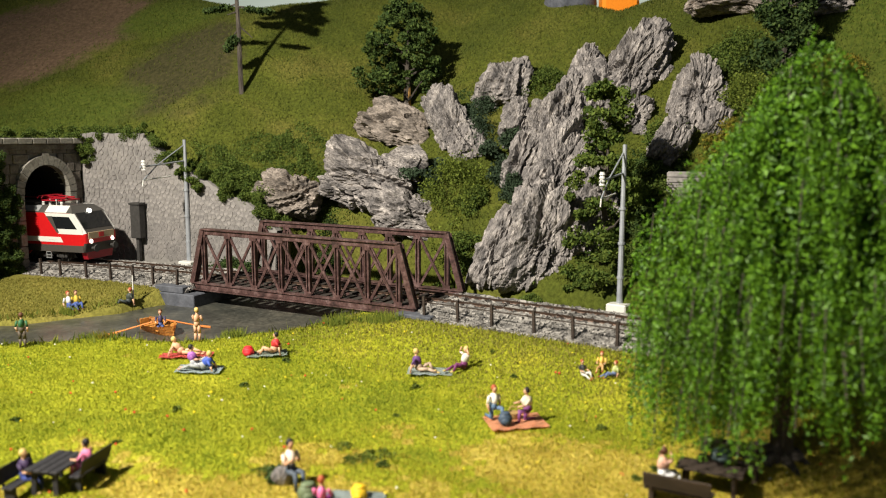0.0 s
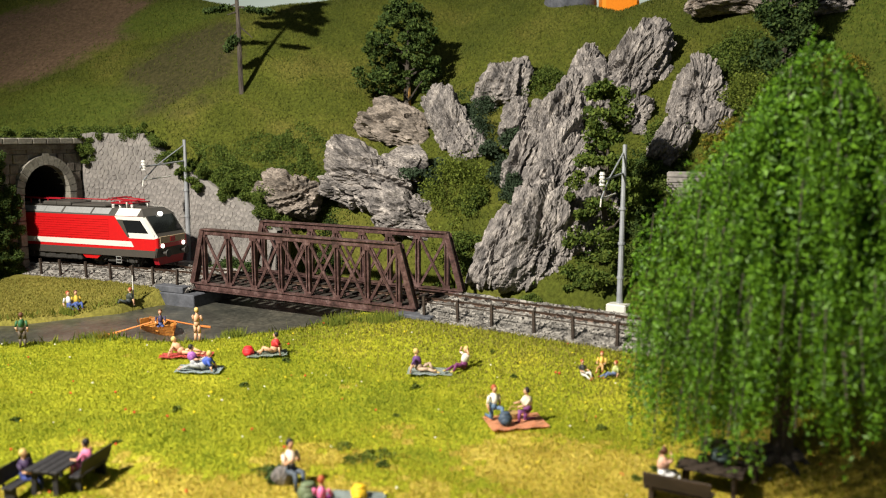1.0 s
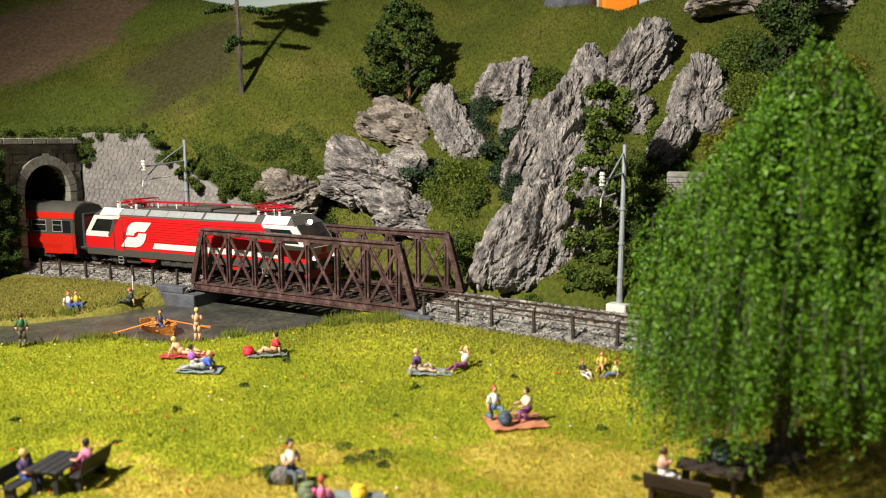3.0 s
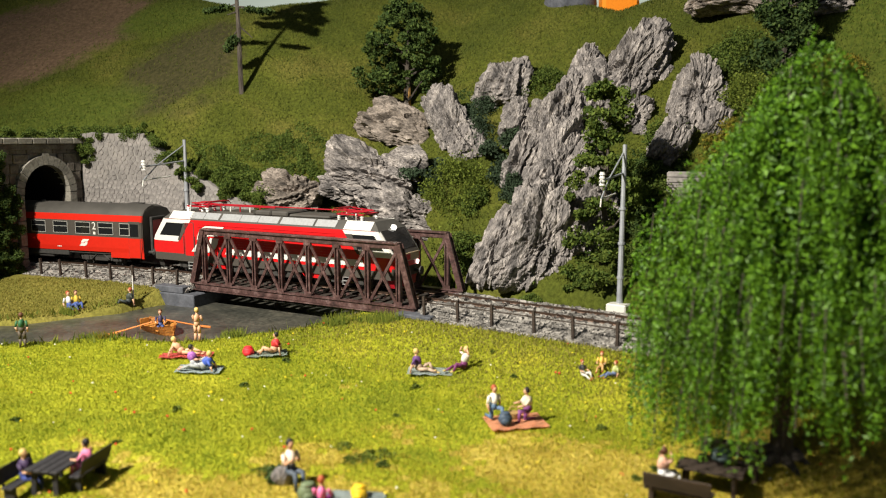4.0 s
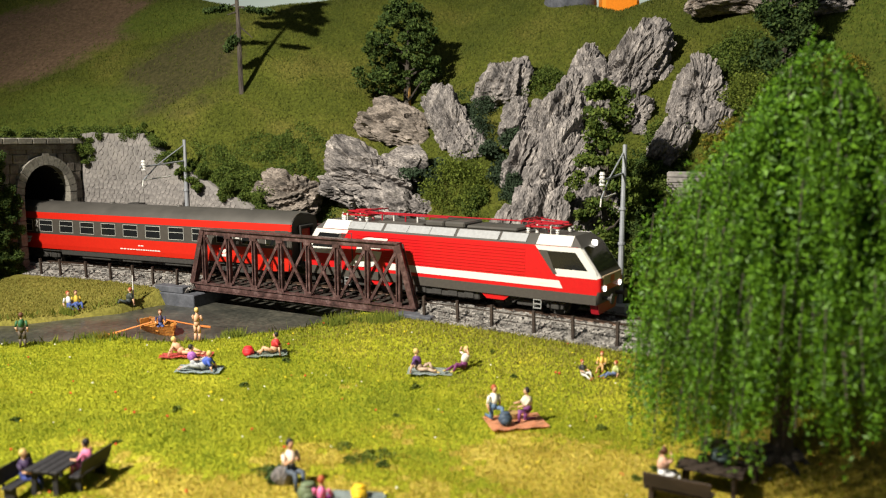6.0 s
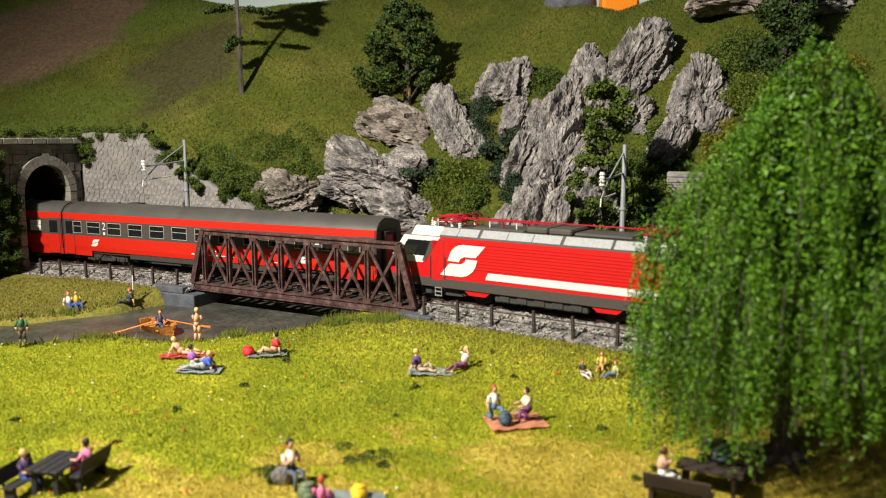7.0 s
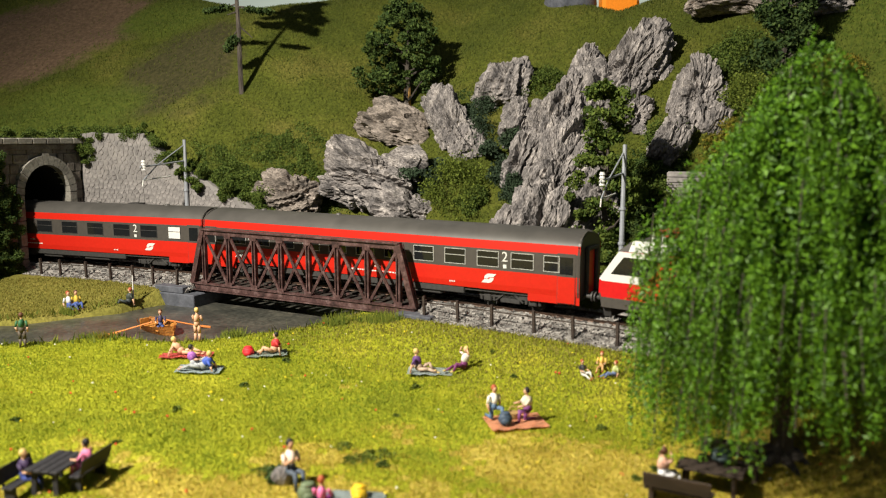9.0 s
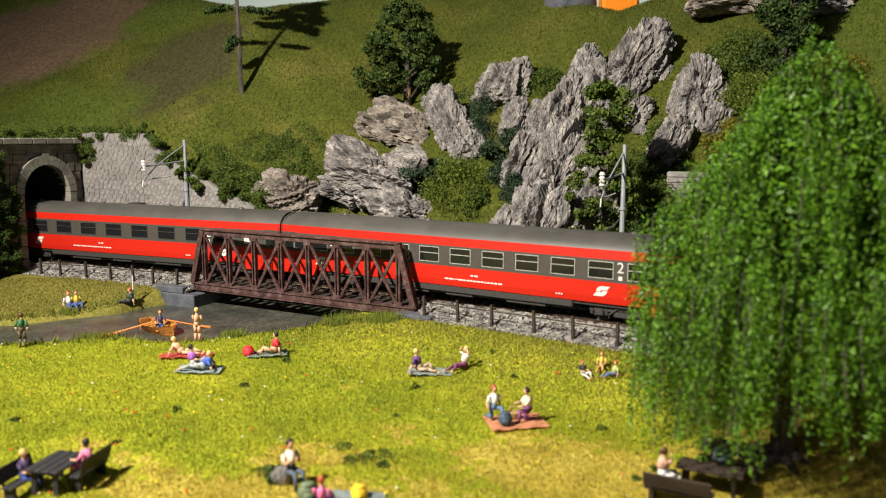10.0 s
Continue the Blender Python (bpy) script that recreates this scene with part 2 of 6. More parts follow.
def raw(name, verts, faces, mats, label="", category="", kind="", parent=None, smooth=False, mi=None):
    me = bpy.data.meshes.new(name)
    v = np.asarray(verts, dtype=np.float32) * K
    f = np.asarray(faces, dtype=np.int32)
    me.vertices.add(len(v))
    me.vertices.foreach_set("co", v.ravel())
    k = f.shape[1]
    me.loops.add(f.size)
    me.loops.foreach_set("vertex_index", f.ravel())
    me.polygons.add(len(f))
    me.polygons.foreach_set("loop_start", np.arange(0, f.size, k, dtype=np.int32))
    for m in (mats if isinstance(mats, (list, tuple)) else [mats]):
        me.materials.append(m)
    if mi is not None:
        me.polygons.foreach_set("material_index", np.asarray(mi, dtype=np.int32))
    me.polygons.foreach_set("use_smooth", [smooth] * len(f))
    me.update(calc_edges=True)
    me.validate()
    ob = new(name, me)
    ob.parent = parent
    return tagged(ob, label, category, "", kind)


# ---- the plan: the line curves on a circle round CX, CY
CX, CY, RT, TH = -77.0, -83.9, 147.06, -0.3681


def st(x, y):
    """Way along the line and distance beside it (positive towards the hill)."""
    a = -np.arctan2(x - CX, y - CY)
    return -(a - TH) * RT, np.hypot(x - CX, y - CY) - RT


def tr(s, l):
    a = TH - s / RT
    return CX - (RT + l) * math.sin(a), CY + (RT + l) * math.cos(a)


def heading(s):
    return math.degrees(TH - s / RT)


def sstep(a, b, x):
    t = np.clip((x - a) / (b - a), 0, 1)
    return t * t * (3 - 2 * t)


def fbm(x, y, f, octaves=3, seed=0.0):
    out, amp = 0, 1.0
    for i in range(octaves):
        k = f * 2 ** i
        out = out + amp * (np.sin(x * k + 1.7 * np.sin(y * k * 0.8 + seed + i) + seed) * np.sin(y * k * 1.1 + 1.3 * np.sin(x * k * 0.7 + 2 * i + seed) + 2.1))
        amp *= 0.5
    return out


RIVER = [(-70, 33, 2.5), (-45, 36, 2.3), (-30, 37.6, 2.2), (-22, 38.8, 2.5), (-17.3, 40.9, 3.3), (-13.5, 42.6, 5.2), (-9.5, 45, 6.4), (-6.8, 48, 6.6), (-5.2, 52, 6.8)]


def river(x, y):
    """Distance outside the water's edge, negative in the river."""
    best = np.full(np.shape(x), 1e9)
    for (ax, ay, aw), (bx, by, bw) in zip(RIVER, RIVER[1:]):
        dx, dy = bx - ax, by - ay
        t = np.clip(((x - ax) * dx + (y - ay) * dy) / (dx * dx + dy * dy), 0, 1)
        best = np.minimum(best, np.hypot(x - ax - t * dx, y - ay - t * dy) - (aw + t * (bw - aw)))
    return best


WATER = -1.55


def wall_top(s):
    return np.interp(s, [-60, -7, 1.0, 10.5, 14.0, 60], [8.0, 8.0, 8.0, 3.2, 0.2, -0.3])


def crest(x):
    return 20.6 + 1.2 * np.sin(x * 0.11 + 0.4) + np.interp(x, [-60, -30, -18, 0, 7, 14, 22, 60], [6, 4.0, 1.2, 1.8, -0.2, -3.2, -0.3, 3])


def ground_z(x, y):
    x, y = np.asarray(x, float), np.asarray(y, float)
    s, l = st(x, y)
    z = np.interp(y, [8, 22, 30, 37.5, 44], [-2.25, -2.02, -1.72, -1.38, -1.2]) + 0.10 * fbm(x, y, 0.35) * sstep(-3, -6, l)
    bank = np.interp(s, [5, 12, 22, 27, 40, 60], [-0.55, -0.7, -0.9, -0.62, -0.62, -0.62])
    z = z + (bank - z) * sstep(-8.5, -3.2, l)
    z = z + (-0.75 - z) * sstep(-3.1, -2.6, l)
    top, cr = wall_top(s), crest(x)
    hill = top + (l - 4.6) * np.interp(s, [-10, 10, 20], [0.66, 0.76, 0.86]) + 0.35 * fbm(x, y, 0.22, 3, 1.0) * sstep(5, 9, l)
    hill = np.where(hill > cr - 3, cr - 3 + 3 * np.tanh((hill - cr + 3) / 3), hill)
    z = np.where(l > 4.6, np.maximum(hill, -0.4), z)
    z = np.where((l > 2.2) & (l <= 4.6), -0.75, z)
    r = river(x, y)
    wet = sstep(0.25, -0.9, r) * sstep(9.0, 6.5, l)
    z = z + (-2.3 - z) * wet
    mound = np.maximum(z, 8.0 - 3.2 * np.clip(-6.2 - l, 0, 3.2) + 0.2 * fbm(x, y, 0.6))
    return np.where((s < -4.2) & (l < 4.7) & (l > -9.4), mound, z)


# ---- ground sheet, grass, water
def grid(x0, x1, y0, y1, step):
    xs, ys = np.arange(x0, x1 + step / 2, step), np.arange(y0, y1 + step / 2, step)
    X, Y = np.meshgrid(xs, ys)
    n, m = len(xs), len(ys)
    i = np.arange(n * m).reshape(m, n)
    f = np.stack([i[:-1, :-1], i[:-1, 1:], i[1:, 1:], i[1:, :-1]], -1).reshape(-1, 4)
    return X.ravel(), Y.ravel(), f


DRY = lambda x, y: 0.8 * fbm(x, y, 0.5, 3, 4.0) + np.interp(y, [20, 24.5, 28], [1.4, 0.7, -0.7])


def far_bank(x, y):
    return (x < -13.5) & (y > 39.6 + (x + 23.3) * 0.69)


def soil(x, y):
    """Bare brown earth high on the hillside: 1 at its heart, 0 outside."""
    d = ((x + 39) / 11) ** 2 + ((y - 78) / 8) ** 2 + 0.2 * fbm(x, y, 0.5, 3, 2.0)
    return sstep(1.5, 0.5, d)


def dark_patch(x, y):
    """A patch of darker olive-brown colour in the turf."""
    d = ((x + 22.0) / 5.6) ** 2 + ((y - 66.5) / 6.5) ** 2 + 0.3 * fbm(x, y, 0.6, 3, 5.0)
    return sstep(1.7, 0.1, d)


def fresh(x, y):
    """Greener turf: above the tunnel, high on the slope, and below the crest beside the willow."""
    a = ((x + 33) / 10) ** 2 + ((y - 63) / 5) ** 2
    c = ((x + 25) / 6) ** 2 + ((y - 78) / 4.5) ** 2
    e = ((x - 27) / 5.5) ** 2 + ((y - 47) / 6.5) ** 2
    return np.maximum(np.maximum(sstep(1.6, 0.3, a), sstep(1.6, 0.3, c)), sstep(1.4, 0.5, e))


def build_ground():
    X, Y, f = grid(-75, 60, 4, 100, 0.4)
    Z = ground_z(X, Y)
    cx, cy = X[f].mean(1), Y[f].mean(1)
    s, l = st(cx, cy)
    hole = (s < -3.2) & (s > -5.4) & (np.abs(l) < 2.9)
    f = f[~hole]
    s, l = st(X[f].mean(1), Y[f].mean(1))
    fx, fy = X[f].mean(1), Y[f].mean(1)
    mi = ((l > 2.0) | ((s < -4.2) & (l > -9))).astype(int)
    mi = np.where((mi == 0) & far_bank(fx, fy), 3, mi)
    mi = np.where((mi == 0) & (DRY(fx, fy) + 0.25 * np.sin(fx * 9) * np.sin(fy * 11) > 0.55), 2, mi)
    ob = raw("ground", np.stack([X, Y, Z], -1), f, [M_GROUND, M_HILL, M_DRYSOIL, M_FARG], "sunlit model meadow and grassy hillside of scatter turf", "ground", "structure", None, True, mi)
    for name, mask in (("bare_soil", soil), ("dark_turf", dark_patch), ("fresh_turf", fresh)):
        ob.data.attributes.new(name, "FLOAT", "POINT").data.foreach_set("value", mask(X, Y).astype(np.float32))
    return ob


def blades(name, n, region, mats, size, label, keep=None, width=0.05, seed=1):
    """Upright grass fibres, one triangle each, thinned by keep(x, y, s, l)."""
    g = np.random.default_rng(seed)
    x0, x1, y0, y1 = region
    # denser towards the near edge
    y = y0 + (y1 - y0) * g.random(n) ** 1.25
    x = x0 + (x1 - x0) * g.random(n)
    s, l = st(x, y)
    ok = keep(x, y, s, l, g.random(n))
    x, y = x[ok], y[ok]
    n = len(x)
    z = ground_z(x, y)
    h = size * (0.45 + 0.9 * g.random(n))
    a = g.random(n) * 6.283
    w = width * (0.6 + 0.8 * g.random(n))
    lx, ly = (g.random(n) - 0.5) * h * 1.3, (g.random(n) - 0.5) * h * 1.3
    p = np.stack([np.stack([x - w * np.cos(a), y - w * np.sin(a), z - 0.04], -1), np.stack([x + w * np.cos(a), y + w * np.sin(a), z - 0.04], -1), np.stack([x + lx, y + ly, z + h], -1)], 1)
    raw(name, p.reshape(-1, 3), np.arange(3 * n).reshape(-1, 3), mats, label, "grass", "stuff")


def in_view(x, y):
    return np.abs(x) < 0.60 * y + 3


build_ground()
PATCH = lambda x, y: fbm(x, y, 0.28, 4, 7.0)
blades("meadow_grass", 480000, (-27, 25, 17, 47), M_BLADE, 0.085, "short yellow-green static grass of the meadow",
       lambda x, y, s, l, q: in_view(x, y) & (l < -3.0) & (river(x, y) > 0.15) & ~far_bank(x, y) & (q > sstep(0.1, 1.2, DRY(x, y)) * 0.75) & (q > 0.65 * sstep(0.1, -0.5, PATCH(x, y))) & (q > 0.7 * sstep(-9, -4, l)), 0.026, 1)
blades("green_meadow_grass", 400000, (-27, 25, 19, 47), M_BLADEG, 0.09, "patches of fresher green grass in the meadow",
       lambda x, y, s, l, q: in_view(x, y) & (l < -3.0) & (river(x, y) > 0.15) & ~far_bank(x, y) & (q > sstep(-0.2, 0.6, DRY(x, y))) & (q > 0.85 * sstep(-0.5, 0.2, PATCH(x, y))) & (q > 0.7 * sstep(-9, -4, l)), 0.026, 6)
blades("bank_meadow_grass", 160000, (-14, 20, 22, 41), M_FARB, 0.12, "olive grass on the meadow's rise towards the track",
       lambda x, y, s, l, q: in_view(x, y) & ~far_bank(x, y) & (l < -2.95) & (river(x, y) > 0.1) & (q < 0.9 * sstep(-10, -4, l)), 0.03, 8)
blades("far_bank_grass", 45000, (-30, -12, 38, 50), M_FARB, 0.085, "pale olive grass on the far river bank",
       lambda x, y, s, l, q: far_bank(x, y) & (l < -3.0) & (river(x, y) > 0.1), 0.045, 7)
blades("dry_grass", 150000, (-20, 20, 17, 34), M_DRY, 0.09, "dry straw-coloured grass patches in the meadow",
       lambda x, y, s, l, q: in_view(x, y) & (l < -3.0) & (q < sstep(-0.1, 1.0, DRY(x, y)) * 0.9), 0.028, 2)
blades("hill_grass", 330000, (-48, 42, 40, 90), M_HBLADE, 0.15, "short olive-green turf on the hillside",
       lambda x, y, s, l, q: in_view(x, y) & ((l > 5.0) | ((s < -5.2) & (l > -8))) & (q > 0.95 * soil(x, y)) & (q > 0.8 * dark_patch(x, y)) & (q > 0.7 * fresh(x, y)), 0.042, 3)
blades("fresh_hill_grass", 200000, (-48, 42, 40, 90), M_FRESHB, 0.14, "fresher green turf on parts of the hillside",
       lambda x, y, s, l, q: in_view(x, y) & ((l > 5.0) | ((s < -5.2) & (l > -8))) & (q < 0.8 * fresh(x, y) * (1 - soil(x, y)) * (1 - dark_patch(x, y))), 0.042, 13)
blades("bank_grass", 5000, (-26, -4, 36, 46), M_BANK, 0.34, "taller green grass along the river bank",
       lambda x, y, s, l, q: (l < -3.2) & (river(x, y) > 0.05) & (river(x, y) < 0.9) & (q < 0.6), 0.05, 4)


def build_water():
    X, Y, f = grid(-60, 4, 24, 60, 1.0)
    f = f[river(X[f].mean(1), Y[f].mean(1)) < 1.1]
    ob = raw("water", np.stack([X, Y, np.full_like(X, WATER)], -1), f, M_WATER, "shallow grey-green river water, slightly rippled", "river", "structure")
    return ob


build_water()


# ---- line: bed, rails, sleepers
def sweep(name, prof, s0, s1, step, material, closed=True):
    ss = np.arange(s0, s1 + step / 2, step)
    v, f, n = [], [], len(prof)
    for s in ss:
        for l, z in prof:
            x, y = tr(s, l)
            v.append((x, y, z))
    for i in range(len(ss) - 1):
        for j in range(n if closed else n - 1):
            a, b = i * n + j, i * n + (j + 1) % n
            f.append((a, b, b + n, a + n))
    return v, f


def strip(name, prof, s0, s1, step, material, label="", category="", kind="", parent=None):
    v, f = sweep(name, prof, s0, s1, step, material)
    return raw(name, v, f, material, label, category, kind, parent)


bed_prof = [(-2.95, -1.1), (-2.9, -0.62), (-1.75, -0.20), (1.75, -0.20), (2.9, -0.62), (2.95, -1.1)]
bed = thing("railway_track", pose(0, 0, 0), "single railway track on pale grey ballast with dark sleepers", "railway track", kind="structure")
strip("ballast_bed", bed_prof, -46, 11.3, 1.0, M_BALLAST, parent=bed)
strip("ballast_bed", bed_prof, 26.9, 62, 1.0, M_BALLAST, parent=bed)
for l in (-0.75, 0.75):
    strip("rail", [(l - 0.06, -0.14), (l - 0.03, -0.10), (l - 0.05, 0.0), (l + 0.05, 0.0), (l + 0.03, -0.10), (l + 0.06, -0.14)], -46, 62, 0.5, M_RAIL, parent=bed)
b = bmesh.new()
box(b, -0.13, 0.13, -1.3, 1.3, -0.24, -0.13, 0.02)
box(b, -0.10, 0.10, -0.90, -0.60, -0.13, -0.10)
box(b, -0.10, 0.10, 0.60, 0.90, -0.13, -0.10)
sleeper_mesh = mesh_of("sleeper", b, M_SLEEPER)
for i in range(110):
    s = -8 + i * 0.62
    x, y = tr(s, 0)
    o = new("sleeper", sleeper_mesh)
    o.parent = bed
    o.matrix_basis = kp(x, y, 0, 0, 0, heading(s) + random.uniform(-1, 1))


def chips():
    g = np.random.default_rng(5)
    n = 15000
    s = np.concatenate([g.uniform(-4.5, 11.2, n // 3), g.uniform(27, 47, n - n // 3)])
    l = np.where(g.random(n) < 0.65, g.uniform(-3.15, -1.2, n), g.uniform(-1.6, 2.6, n))
    a = TH - s / RT
    x, y = CX - (RT + l) * np.sin(a), CY + (RT + l) * np.cos(a)
    z = np.interp(np.abs(l), [0, 1.75, 2.9, 3.2], [-0.20, -0.20, -0.60, -0.68])
    r = 0.05 + 0.075 * g.random(n)
    base = np.array([(1, 1, 1), (1, -1, -1), (-1, 1, -1), (-1, -1, 1)], float)
    q = base[None] * r[:, None, None] * (0.6 + 0.8 * g.random((n, 4, 3)))
    ang = g.random(n) * 6.28
    c, d = np.cos(ang)[:, None], np.sin(ang)[:, None]
    q[..., 0], q[..., 1] = q[..., 0] * c - q[..., 1] * d, q[..., 0] * d + q[..., 1] * c
    q += np.stack([x, y, z], -1)[:, None]
    f = np.array([(0, 1, 2), (0, 3, 1), (0, 2, 3), (1, 3, 2)])
    raw("ballast_gravel", q.reshape(-1, 3), (np.arange(n)[:, None, None] * 4 + f).reshape(-1, 3), M_STONE, "loose pale grey ballast stones beside the rails", "gravel", "stuff")


chips()


# ---- tunnel portal: local x across (towards the hill), local y into the hill
def frame_at(s):
    x, y = tr(s, 0)
    return kp(x, y, 0, 0, 0, heading(s) + 90)


def arch_pts(hw, spring, n=16):
    return [(-hw * math.cos(math.pi * i / n), spring + hw * math.sin(math.pi * i / n)) for i in range(n + 1)]


HW, SPR = 1.95, 4.55


def build_portal():
    p = thing("tunnel_portal", frame_at(-3.5), "brown stone tunnel portal with pale arch stones and coping", "tunnel", kind="structure")
    L0, L1, TOP = -5.6, 3.3, 7.9
    b = bmesh.new()
    inner = arch_pts(HW + 0.05, SPR)
    pts = [(L0, -0.8), (-HW - 0.05, -0.8)] + inner + [(HW + 0.05, -0.8), (L1, -0.8), (L1, TOP), (L0, TOP)]
    prism(b, pts, "y", 0.10, 1.0)
    part("wall", b, M_MORTAR, p)
    rng = random.Random(3)
    rows = 13
    hrow = (TOP + 0.6) / rows
    for r in range(rows):
        z0 = -0.6 + r * hrow
        x = L0 - rng.uniform(0, 0.8)
        while x < L1:
            w = rng.uniform(0.75, 1.35)
            a, c = max(x, L0), min(x + w, L1)
            x += w
            zc = z0 + hrow / 2
            def clear(xx):
                if zc < SPR + 0.1:
                    return abs(xx) > HW + 0.66
                return math.hypot(xx, zc - SPR) > HW + 0.66
            if c - a < 0.25:
                continue
            while c - a > 0.3 and not clear(a):
                a += 0.1
            while c - a > 0.3 and not clear(c):
                c -= 0.1
            if not (clear(a) and clear(c)) or c - a < 0.25:
                continue
            q = bmesh.new()
            box(q, a + 0.025, c - 0.025, -0.03 - rng.uniform(0, 0.04), 0.2, z0 + 0.025, z0 + hrow - 0.025, 0.03)
            part("stone", q, M_PORTAL, p)
    n = 15
    for i in range(n):
        a0, a1 = math.pi * i / n + 0.008, math.pi * (i + 1) / n - 0.008
        q = bmesh.new()
        ro = HW + (0.80 if i == n // 2 else 0.64)
        prism(q, [(-math.cos(a) * r, SPR + math.sin(a) * r) for a, r in ((a0, HW), (a1, HW), (a1, ro), (a0, ro))], "y", -0.22, 0.6)
        part("arch_stone", q, M_ARCH, p)
    for sx in (-1, 1):
        for k in range(6):
            q = bmesh.new()
            e = 0.12 * (k % 2)
            x0, x1 = sorted((sx * HW, sx * (HW + 0.52 + e)))
            z0 = -0.6 + k * (SPR + 0.6) / 6
            box(q, x0, x1, -0.2, 0.6, z0 + 0.02, z0 + (SPR + 0.6) / 6 - 0.02, 0.03)
            part("quoin", q, M_ARCH, p)
    for k in range(8):
        q = bmesh.new()
        w = (L1 - L0 + 0.4) / 8
        box(q, L0 - 0.2 + k * w + 0.015, L0 - 0.2 + (k + 1) * w - 0.015, -0.38, 1.1, TOP, TOP + 0.42, 0.05)
        part("coping_stone", q, M_ARCH, p)
    q = bmesh.new()
    box(q, L0 - 0.1, L1, -0.16, 0.5, TOP - 0.35, TOP, 0.04)
    part("cornice", q, M_PORTAL, p)


build_portal()


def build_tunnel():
    # one even near-black colour over the whole lining
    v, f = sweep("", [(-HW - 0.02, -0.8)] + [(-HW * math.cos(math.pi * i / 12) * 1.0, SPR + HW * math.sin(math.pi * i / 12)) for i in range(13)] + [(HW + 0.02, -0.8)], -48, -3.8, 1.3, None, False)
    raw("tunnel_lining", v, f, M_DARK, "near-black tunnel lining", "tunnel", "structure")


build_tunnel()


# ---- retaining wall beside the portal, of irregular rubble
def top_at(s):
    return float(np.interp(s, [-5, 1.2, 3.5, 7, 10.5, 12.2], [8.6, 8.6, 6.6, 5.2, 3.6, 2.2]))


def face_l(s):
    return float(np.interp(s, [-3.6, 1.5], [3.3, 4.05]))


def build_retaining_wall():
    w = thing("retaining_wall", pose(0, 0, 0), "pale grey rubble retaining wall with an uneven stepped top", "retaining wall", kind="structure")
    rng = random.Random(11)
    s0, s1 = -3.6, 12.2
    n = 34
    v, f = [], []
    for i in range(n + 1):
        s = s0 + (s1 - s0) * i / n
        top = top_at(s) + rng.uniform(-0.15, 0.15)
        for l, z in ((face_l(s), -0.8), (face_l(s) + 0.2, top), (4.9, top), (4.9, -0.8)):
            x, y = tr(s, l)
            v.append((x, y, z))
    for i in range(n):
        for j in range(4):
            a, b2 = i * 4 + j, i * 4 + (j + 1) % 4
            f.append((a, b2, b2 + 4, a + 4))
    raw("wall_core", v, f, M_MORTAR, "", "", "", w)
    # stones: cells of an irregular net, each proud of the mortar
    size = 0.37
    joined, count = bmesh.new(), 0
    sites = []
    for r in range(int(9.2 / (size * 0.9))):
        for k in range(int((s1 - s0) / size) + 1):
            sites.append((s0 + (k + 0.5 * (r % 2)) * size + rng.uniform(-0.26, 0.26) * size * 1.3, -0.45 + r * size * 0.9 + rng.uniform(-0.26, 0.26) * size * 1.3))
    for a in sites:
        if not (s0 + 0.1 < a[0] < s1 - 0.2 and -0.3 < a[1] < top_at(a[0]) - 0.25):
            continue
        poly = [(-size, -size), (size, -size), (size, size), (-size, size)]
        for c in sites:
            dx, dz = c[0] - a[0], c[1] - a[1]
            d = math.hypot(dx, dz)
            if c is a or d > 2.2 * size:
                continue
            lim, cut = d / 2, []
            for (px0, pz0), (px1, pz1) in zip(poly, poly[1:] + poly[:1]):
                e0, e1 = (px0 * dx + pz0 * dz) / d - lim, (px1 * dx + pz1 * dz) / d - lim
                if e0 <= 0:
                    cut.append((px0, pz0))
                if e0 * e1 < 0:
                    u = e0 / (e0 - e1)
                    cut.append((px0 + (px1 - px0) * u, pz0 + (pz1 - pz0) * u))
            poly = cut
            if len(poly) < 3:
                break
        if len(poly) < 3:
            continue
        own = a[1] > 2.4 and count < 300
        q = bmesh.new()
        up = 0.012 + rng.uniform(0, 0.03)
        A = [q.verts.new((px0 * 0.97, 0.05, pz0 * 0.97)) for px0, pz0 in poly]
        B = [q.verts.new((px0 * 0.84, -up, pz0 * 0.84)) for px0, pz0 in poly]
        fs = [q.faces.new(B)] + [q.faces.new((A[i], A[(i + 1) % len(A)], B[(i + 1) % len(A)], B[i])) for i in range(len(A))]
        bmesh.ops.recalc_face_normals(q, faces=fs)
        x, y = tr(a[0], face_l(a[0]) + 0.2 * (a[1] + 0.8) / (top_at(a[0]) + 0.8))
        if own:
            o = part("stone", q, M_WALL, w)
            o.matrix_basis = kp(x, y, a[1], 0, 0, heading(a[0]))
            count += 1
        else:
            me = bpy.data.meshes.new("stone")
            bmesh.ops.transform(q, matrix=pose(x, y, a[1], 0, 0, heading(a[0])), verts=q.verts[:])
            q.to_mesh(me)
            q.free()
            joined.from_mesh(me)
            bpy.data.meshes.remove(me)
    tagged(part("lower_stonework", joined, M_WALL, w), kind="stuff")


build_retaining_wall()


# ---- bridge
BS0, BS1 = 11.1, 26.6


